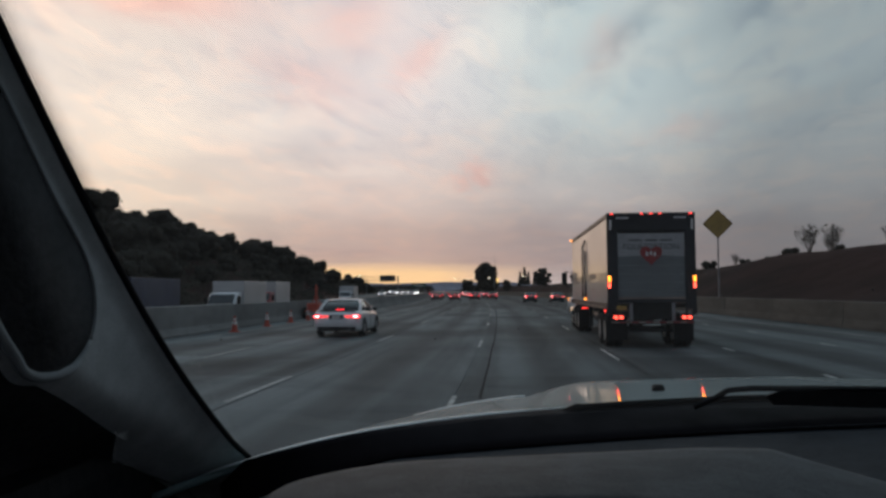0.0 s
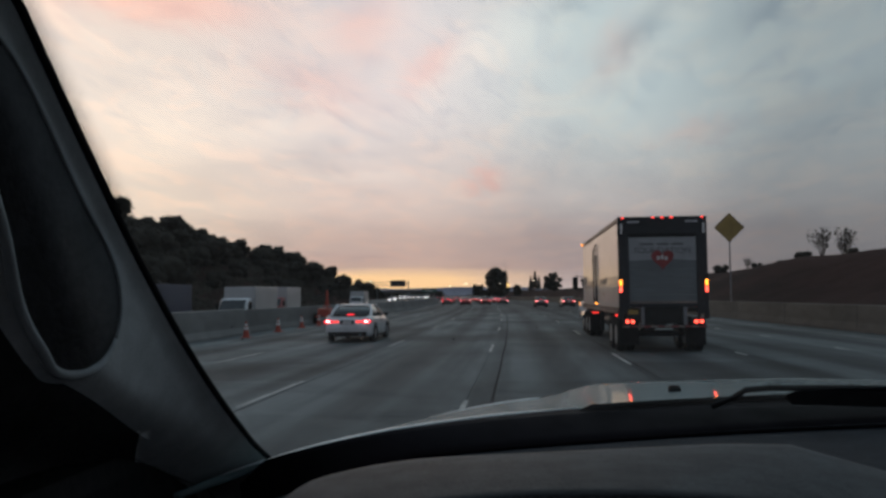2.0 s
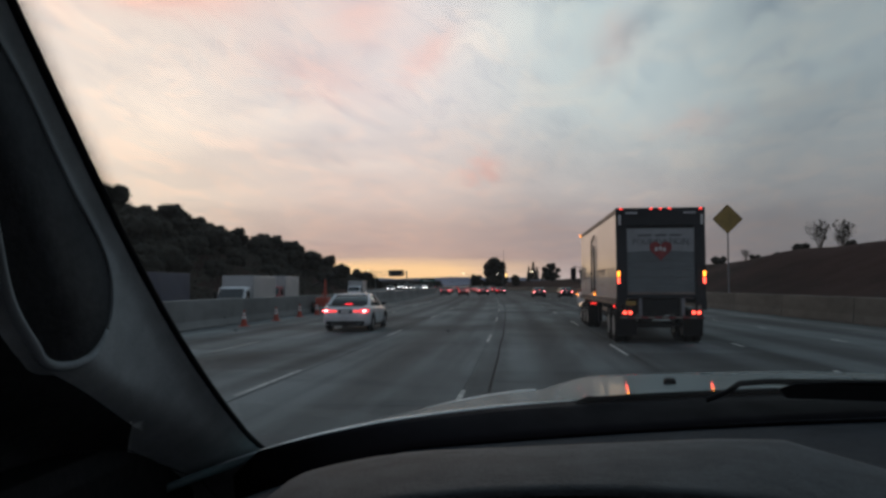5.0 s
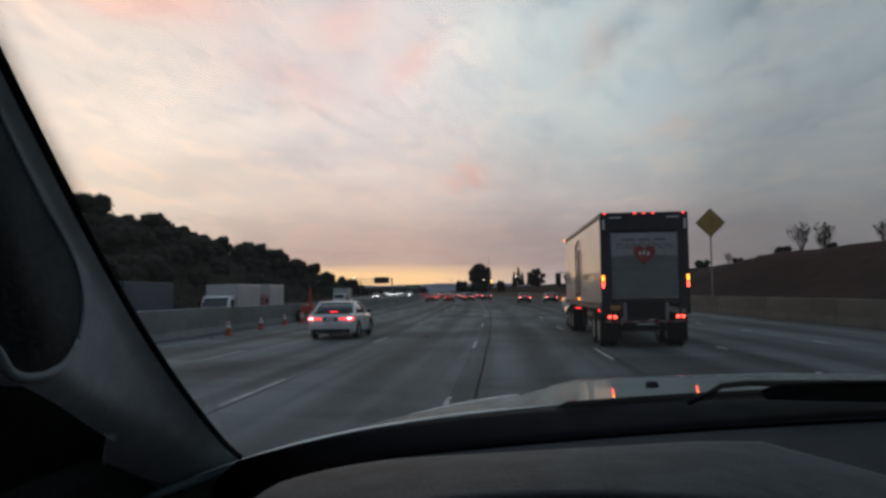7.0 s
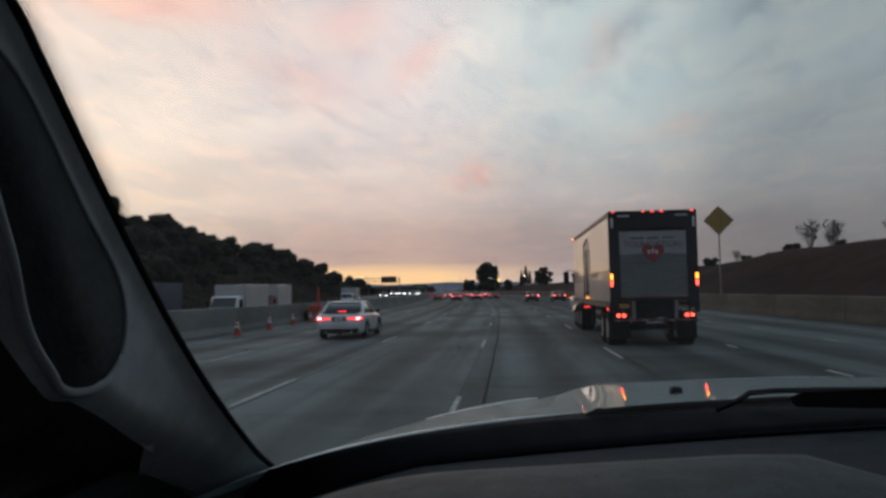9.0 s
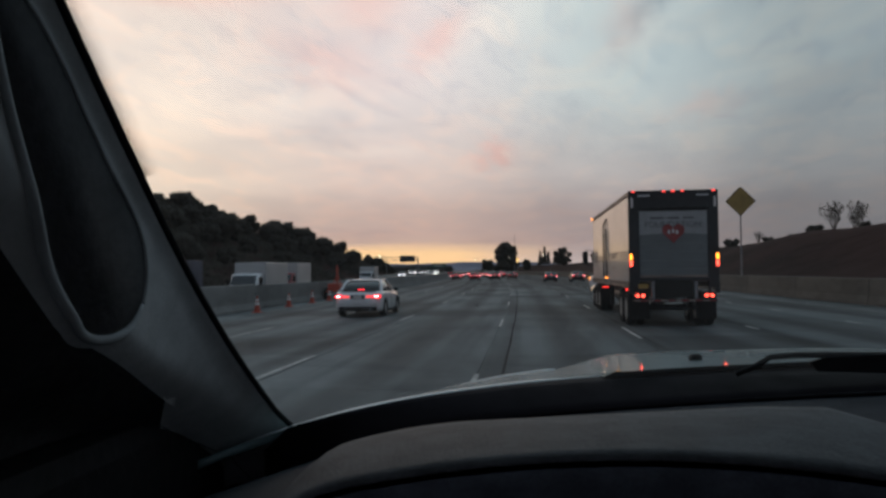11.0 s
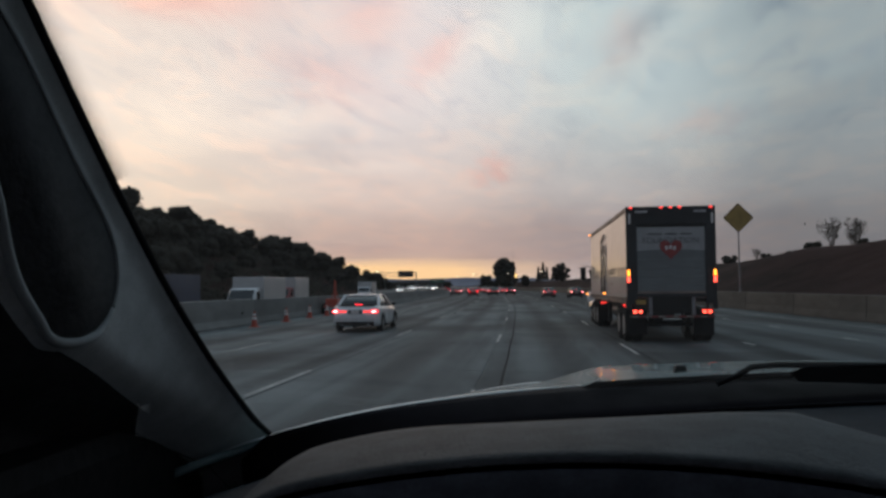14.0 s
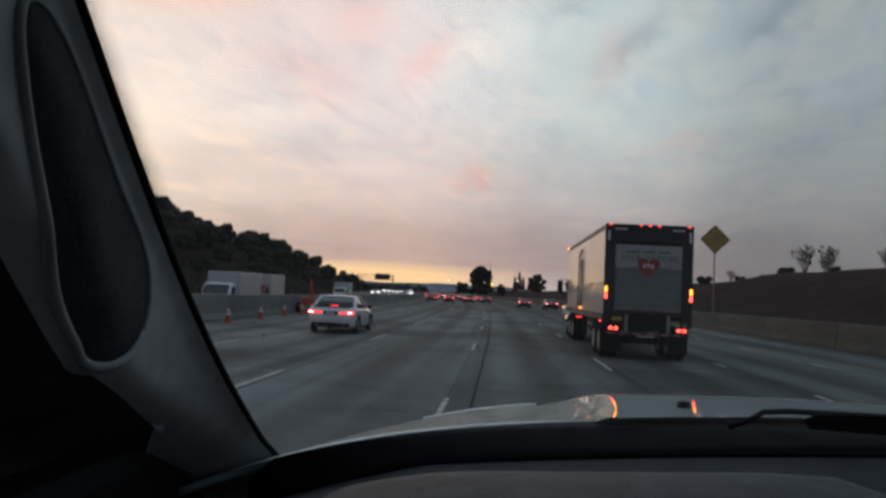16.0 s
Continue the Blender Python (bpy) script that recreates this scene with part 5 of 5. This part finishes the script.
def opening(s):
    """Inner and outer edge of the handle's opening, in metres from the glass."""
    u = min(1.0, max(0.0, (s - HOLE0) / (HOLE1 - HOLE0)))
    if u < 0.25:
        half = 0.0535 * math.sqrt(max(0.0, 1.0 - (1.0 - u / 0.25) ** 2.3))
    else:
        half = 0.0535 * math.sqrt(max(0.0, 1.0 - ((u - 0.25) / 0.75) ** 2))
    mid = 0.0755 - 0.025 * ease((u - 0.35) / 0.65)
    return mid - half, mid + half * 1.38


def trim_width(s):
    """Width of the grey trim; past it the black trim of the door begins."""
    s = max(0.0, s)
    return min(0.160, 0.030 + 0.08 * s + 0.24 * s * s)


def pillar_face(s, c):
    """The trim's face, c metres from the glass; past its width it rolls towards the door."""
    p = pillar_edge(s) + ACROSS * c
    p.x -= 1.0 * max(0.0, c) * (1 - ease((s + 0.05) / 0.62))
    turn_in = max(0.0, c - (0.35 + 0.45 * ease(s / 0.5)) * trim_width(s))
    p.x -= 0.006 * ease(c / 0.014) + 1.5 * turn_in * turn_in / (turn_in + 0.03)
    p.x = max(p.x, -0.50)
    return p


bm, sail = bmesh.new(), bmesh.new()
HOLES = [HOLE0 + (HOLE1 - HOLE0) * (1 - math.cos(math.pi * i / 44)) / 2 for i in range(45)]
SS = spread(-0.12, 0.49, 60) + HOLES + spread(0.858, 1.05, 16)
V1, V2 = [0, 0.03, 0.08, 0.16, 0.3, 0.45, 0.6, 0.75, 0.88, 1.0], spread(0, 1, 9)
rows, sail_rows = [], []
for s in SS:
    w = trim_width(s)
    lo, hi = opening(s)
    top = max(w, hi + 0.009) if s >= HOLE0 else w
    rows.append([bm.verts.new(pillar_face(s, lo * v)) for v in V1] + [bm.verts.new(pillar_face(s, hi + (top - hi) * v)) for v in V2])
    sail_rows.append([sail.verts.new(pillar_face(s, top + max(0.75 * w, 0.13) * v)) for v in spread(0, 1, 9)])
for i in range(len(SS) - 1):
    for j in range(len(rows[0]) - 1):
        mid_hole = j == len(V1) - 1
        if mid_hole and HOLE0 <= SS[i] and SS[i + 1] <= HOLE1 + 1e-6:
            continue
        bm.faces.new([rows[i][j], rows[i + 1][j], rows[i + 1][j + 1], rows[i][j + 1]])
    for j in range(8):
        sail.faces.new([sail_rows[i][j], sail_rows[i + 1][j], sail_rows[i + 1][j + 1], sail_rows[i][j + 1]])
for b in (bm, sail):
    bmesh.ops.remove_doubles(b, verts=b.verts, dist=1e-5)
pillar = part("windscreen_pillar", bm, TRIM, pickup, "grey grained plastic pillar trim", smooth=True)
part("door_sail", sail, SAIL, pickup, "black trim between the pillar and the door", smooth=True)
rim = [pillar_face(s, opening(s)[0]) for s in HOLES] + [pillar_face(s, opening(s)[1]) for s in HOLES[-2::-1]]
grip = [0.0028 + 0.0022 * ease((i - 36) / 12) * ease((len(rim) - i) / 10) for i in range(len(rim))]
bm = bmesh.new()
tube(bm, [p + Vector((0.5 * r - 0.002, 0, 0)) for p, r in zip(rim, grip)], grip, 10)
part("grab_handle", bm, HANDLE, pillar, "grey loop of the grab handle", smooth=True)
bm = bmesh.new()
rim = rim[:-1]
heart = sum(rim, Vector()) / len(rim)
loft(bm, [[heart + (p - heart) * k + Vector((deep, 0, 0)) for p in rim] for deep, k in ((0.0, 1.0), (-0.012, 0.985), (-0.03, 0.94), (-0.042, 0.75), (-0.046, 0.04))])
part("handle_recess", bm, RECESS_SHADE, pillar, "recess behind the handle, its shade painted in dark", smooth=True)
sheet("pillar_core", lambda a, v: pillar_face(a, v) + Vector((-0.03 - 0.04 * ease(v / 0.045), 0.0, 0.0)), spread(-0.12, 1.05, 60), spread(-0.009, 0.30, 24), SAIL, pillar, thick=0.02, down=(-1, 0, 0))
edge_pts = [pillar_edge(s) + Vector((0.001, 0.004, 0.002)) for s in spread(-0.03, 1.0, 30)]
part("glass_seal", tubed(edge_pts, 0.0042, 8), RUBBER, pillar, "black rubber seal", smooth=True)

# glass, roof, doors and rear closing the cab
def glass(x, v):
    d = abs(x - 0.6)
    s = 0.95 * v
    base = Vector((x, 1.42 - 0.12 * d * d, -0.18 - 0.03 * d))
    return base + SLOPE * s


screen = sheet("windscreen", glass, spread(-0.385, 1.585, 24), spread(0, 1, 10), GLASS, pickup, "clear windscreen with a few specks")
screen.visible_shadow = False
dots = bmesh.new()
for i in range(170):
    for k in range(7):
        p = pillar_edge(0.60 + (i + 0.5 * (k % 2)) * 0.0025) + Vector((0.0048 + 0.0022 * k, 0.006, 0.003 + 0.0008 * k))
        q = Vector((1, 0, 0)), Vector((0, -0.5, 0.86))
        r = 0.00110 - 0.00013 * k
        dots.faces.new([dots.verts.new(p + r * (q[0] * math.cos(a) + q[1] * math.sin(a))) for a in (0.2, 1.25, 2.3, 3.35, 4.4, 5.45)])
tagged(part("dot_border", dots, FRIT, screen, "fading border of small black dots"), kind="stuff")
rs = random.Random(4)
for x, v in ((0.065, 0.37), (0.02, 0.30), (-0.08, 0.28), (-0.33, 0.33), (0.30, 0.44), (-0.325, 0.30), (0.42, 0.36)):
    p = Vector(glass(x, v))
    bm = bmesh.new()
    bmesh.ops.create_icosphere(bm, subdivisions=1, radius=rs.uniform(0.0009, 0.0017))
    part("speck", bm, STEEL_DARK, screen, m=pose(p.x, p.y - 0.002, p.z))
part("roof_lining", boxed((-0.48, -1.9, 0.46), (1.68, 0.62, 0.50), 0.01), TRIM, pickup)
for x0, x1, name in ((-0.56, -0.46, "driver_door"), (1.66, 1.76, "passenger_door")):
    part(name, boxed((x0, -0.6, -1.2), (x1, 1.35, -0.18), 0.03), BLACK_PLASTIC, pickup, "black door lining")
    part("door_frame", boxed((x0 + 0.02, -0.75, -1.2), (x1 - 0.02, -0.6, 0.48), 0.03), TRIM, pickup)
    part("rear_quarter", boxed((x0, -1.9, -1.2), (x1, -0.75, -0.20), 0.03), TRIM, pickup)
    part("quarter_post", boxed((x0 + 0.02, -1.9, -0.20), (x1 - 0.02, -1.75, 0.48), 0.03), TRIM, pickup)
part("rear_panel", boxed((-0.5, -2.0, -1.2), (1.7, -1.9, -0.22), 0.03), TRIM, pickup)
part("rear_header", boxed((-0.5, -2.0, 0.36), (1.7, -1.9, 0.5), 0.03), TRIM, pickup)
# Unseen window, added so sky light from behind reaches the pillar trim.
rear_glass = part("rear_window", boxed((-0.46, -1.96, -0.22), (1.66, -1.954, 0.36)), GLASS, pickup, "clear rear window")
rear_glass.visible_shadow = False
part("cab_floor", boxed((-0.56, -2.0, -1.3), (1.76, 1.5, -1.2), 0.01), RECESS, pickup)
part("bulkhead", boxed((-0.5, 1.36, -1.2), (1.7, 1.46, -0.32), 0.02), BLACK_PLASTIC, pickup)
seat = boxed((-0.28, -0.75, -0.75), (0.28, -0.12, -0.60), 0.05)
part("seat", box(seat, (-0.26, -0.85, -0.62), (0.26, -0.68, 0.0), 0.05), RECESS, pickup)
part("passenger_seat", box(boxed((0.72, -0.75, -0.75), (1.28, -0.12, -0.60), 0.05), (0.74, -0.85, -0.62), (1.26, -0.68, 0.0), 0.05), RECESS, pickup)

# the outer skin closes the vehicle round the cab
for side_x, s in ((-0.56, -1), (1.76, 1)):
    part("front_fender", loft(bmesh.new(), [[(side_x + s * a, y, z) for a, z in ((0.0, -1.15), (0.03, -0.9), (0.02, -0.60), (-0.05, top), (-0.26, top + 0.02), (-0.26, -1.15))] for y, top in ((1.36, -0.42), (1.8, -0.45), (2.4, -0.52), (2.78, -0.62))]), HOOD_PAINT, pickup, smooth=False)
    part("door_skin", boxed((side_x + s * 0.02 - 0.012, -0.72, -1.18), (side_x + s * 0.02 + 0.012, 1.34, -0.19), 0.01), HOOD_PAINT, pickup)
    part("bed_side", boxed((side_x + s * 0.01 - 0.05, -3.9, -1.1), (side_x + s * 0.01 + 0.05, -2.02, -0.42), 0.03), HOOD_PAINT, pickup)
    for y in (1.95, -2.95):
        w = wheel(pickup, side_x - s * 0.14, y, 0.40, 0.27)
        w.matrix_basis = pose(side_x - s * 0.14, y, 0.40 - EYE)
    part("sill", boxed((side_x - 0.05, -2.4, -1.38), (side_x + 0.05, 1.5, -1.18), 0.02), BLACK_PLASTIC, pickup)
    part("head_lamp", boxed((side_x - s * 0.30 - 0.16, 2.80, -0.82), (side_x - s * 0.30 + 0.16, 2.86, -0.64), 0.03), ALU, pickup)
part("grille", boxed((-0.10, 2.80, -0.98), (1.30, 2.85, -0.62), 0.03), BLACK_PLASTIC, pickup)
part("front_panel", boxed((-0.52, 2.70, -1.2), (1.72, 2.82, -0.47), 0.04), HOOD_PAINT, pickup)
part("front_bumper", boxed((-0.56, 2.78, -1.34), (1.76, 2.95, -1.08), 0.05), BLACK_PLASTIC, pickup)
part("tailgate", boxed((-0.5, -3.95, -1.1), (1.7, -3.87, -0.42), 0.03), HOOD_PAINT, pickup)
part("bed_floor", boxed((-0.5, -3.9, -1.2), (1.7, -2.0, -1.08), 0.02), BLACK_PLASTIC, pickup)
part("roof_skin", boxed((-0.50, -1.95, 0.50), (1.70, 0.64, 0.56), 0.03), HOOD_PAINT, pickup)

def shorten(ob, to_root, k):
    """Draws a part and its own parts in towards the driver along the car; wheels keep their shape."""
    m = to_root @ ob.matrix_basis
    if ob.name.startswith("wheel"):
        ob.matrix_basis = Matrix.Translation((0, (k - 1) * m.translation.y, 0)) @ ob.matrix_basis
        return
    ob.data.transform(m.inverted() @ Matrix.Diagonal((1, k, 1, 1)) @ m)
    for c in ob.children:
        shorten(c, m, k)


for c in pickup.children:
    shorten(c, Matrix.Identity(4), 0.808)

# ---- paint and slabs of the carriageway ----
dash = part("lane_dash", boxed((-0.042, 0, -0.01), (0.042, 3.66, 0.004)), ROAD_PAINT, road, m=on_road(LANES[2], 12.0))
short = part("lane_dash", boxed((-0.05, 0, -0.01), (0.05, 1.1, 0.004)), ROAD_PAINT, road, m=on_road(6.35, 8.0))
for x, first in ((-8.15, 20.0), (-4.55, 12.0), (-0.95, 9.2), (2.70, 5.0)):
    for i in range(22):
        part_of("lane_dash", dash.data, road, m=on_road(x, first + i * 14.63))
for x in (6.35, 9.95):
    for i in range(1, 30):
        part_of("lane_dash", short.data, road, m=on_road(x, 8.0 + i * 7.3 + (2.0 if x > 8 else 0)))
for x in (-11.75, 13.1):
    edge_line = sheet("edge_line", lambda a, y: (x + a + bend(y), y, 0.0035), [-0.06, 0.06], [-20] + list(range(0, 500, 10)), WORN_PAINT, road, smooth=False, thick=0.003)
tar_line = sheet("tar_joint", lambda a, y: (-0.52 + a + 0.03 * noise.noise((y * 0.2, 4, 0)) + bend(y), y, 0.003), [-0.025, 0.025], spread(0, 120, 90), TAR, road, smooth=False, thick=0.002)
for lx in (-8.15, -4.55, 2.70, 6.35):
    sheet("tar_joint", lambda a, y: (lx + 0.13 + a * (0.6 + 0.8 * noise.noise((y * 0.3, lx, 2))) + bend(y), y, 0.003), [-0.02, 0.025], spread(4, 110, 60), TAR, road, smooth=False, thick=0.002)
for a, b in zip(LANES, LANES[1:]):
    w = b - a
    slab = None
    for i in range(17):
        y = 2 + i * ROW
        m = on_road((a + b) / 2, y)
        if slab is None:
            slab = part("slab", boxed((-w / 2 + 0.007, 0.007, -0.03), (w / 2 - 0.007, ROW - 0.007, 0.0), 0.004), CONCRETE_ROAD, road, m=m)
        else:
            part_of("slab", slab.data, road, m=m)
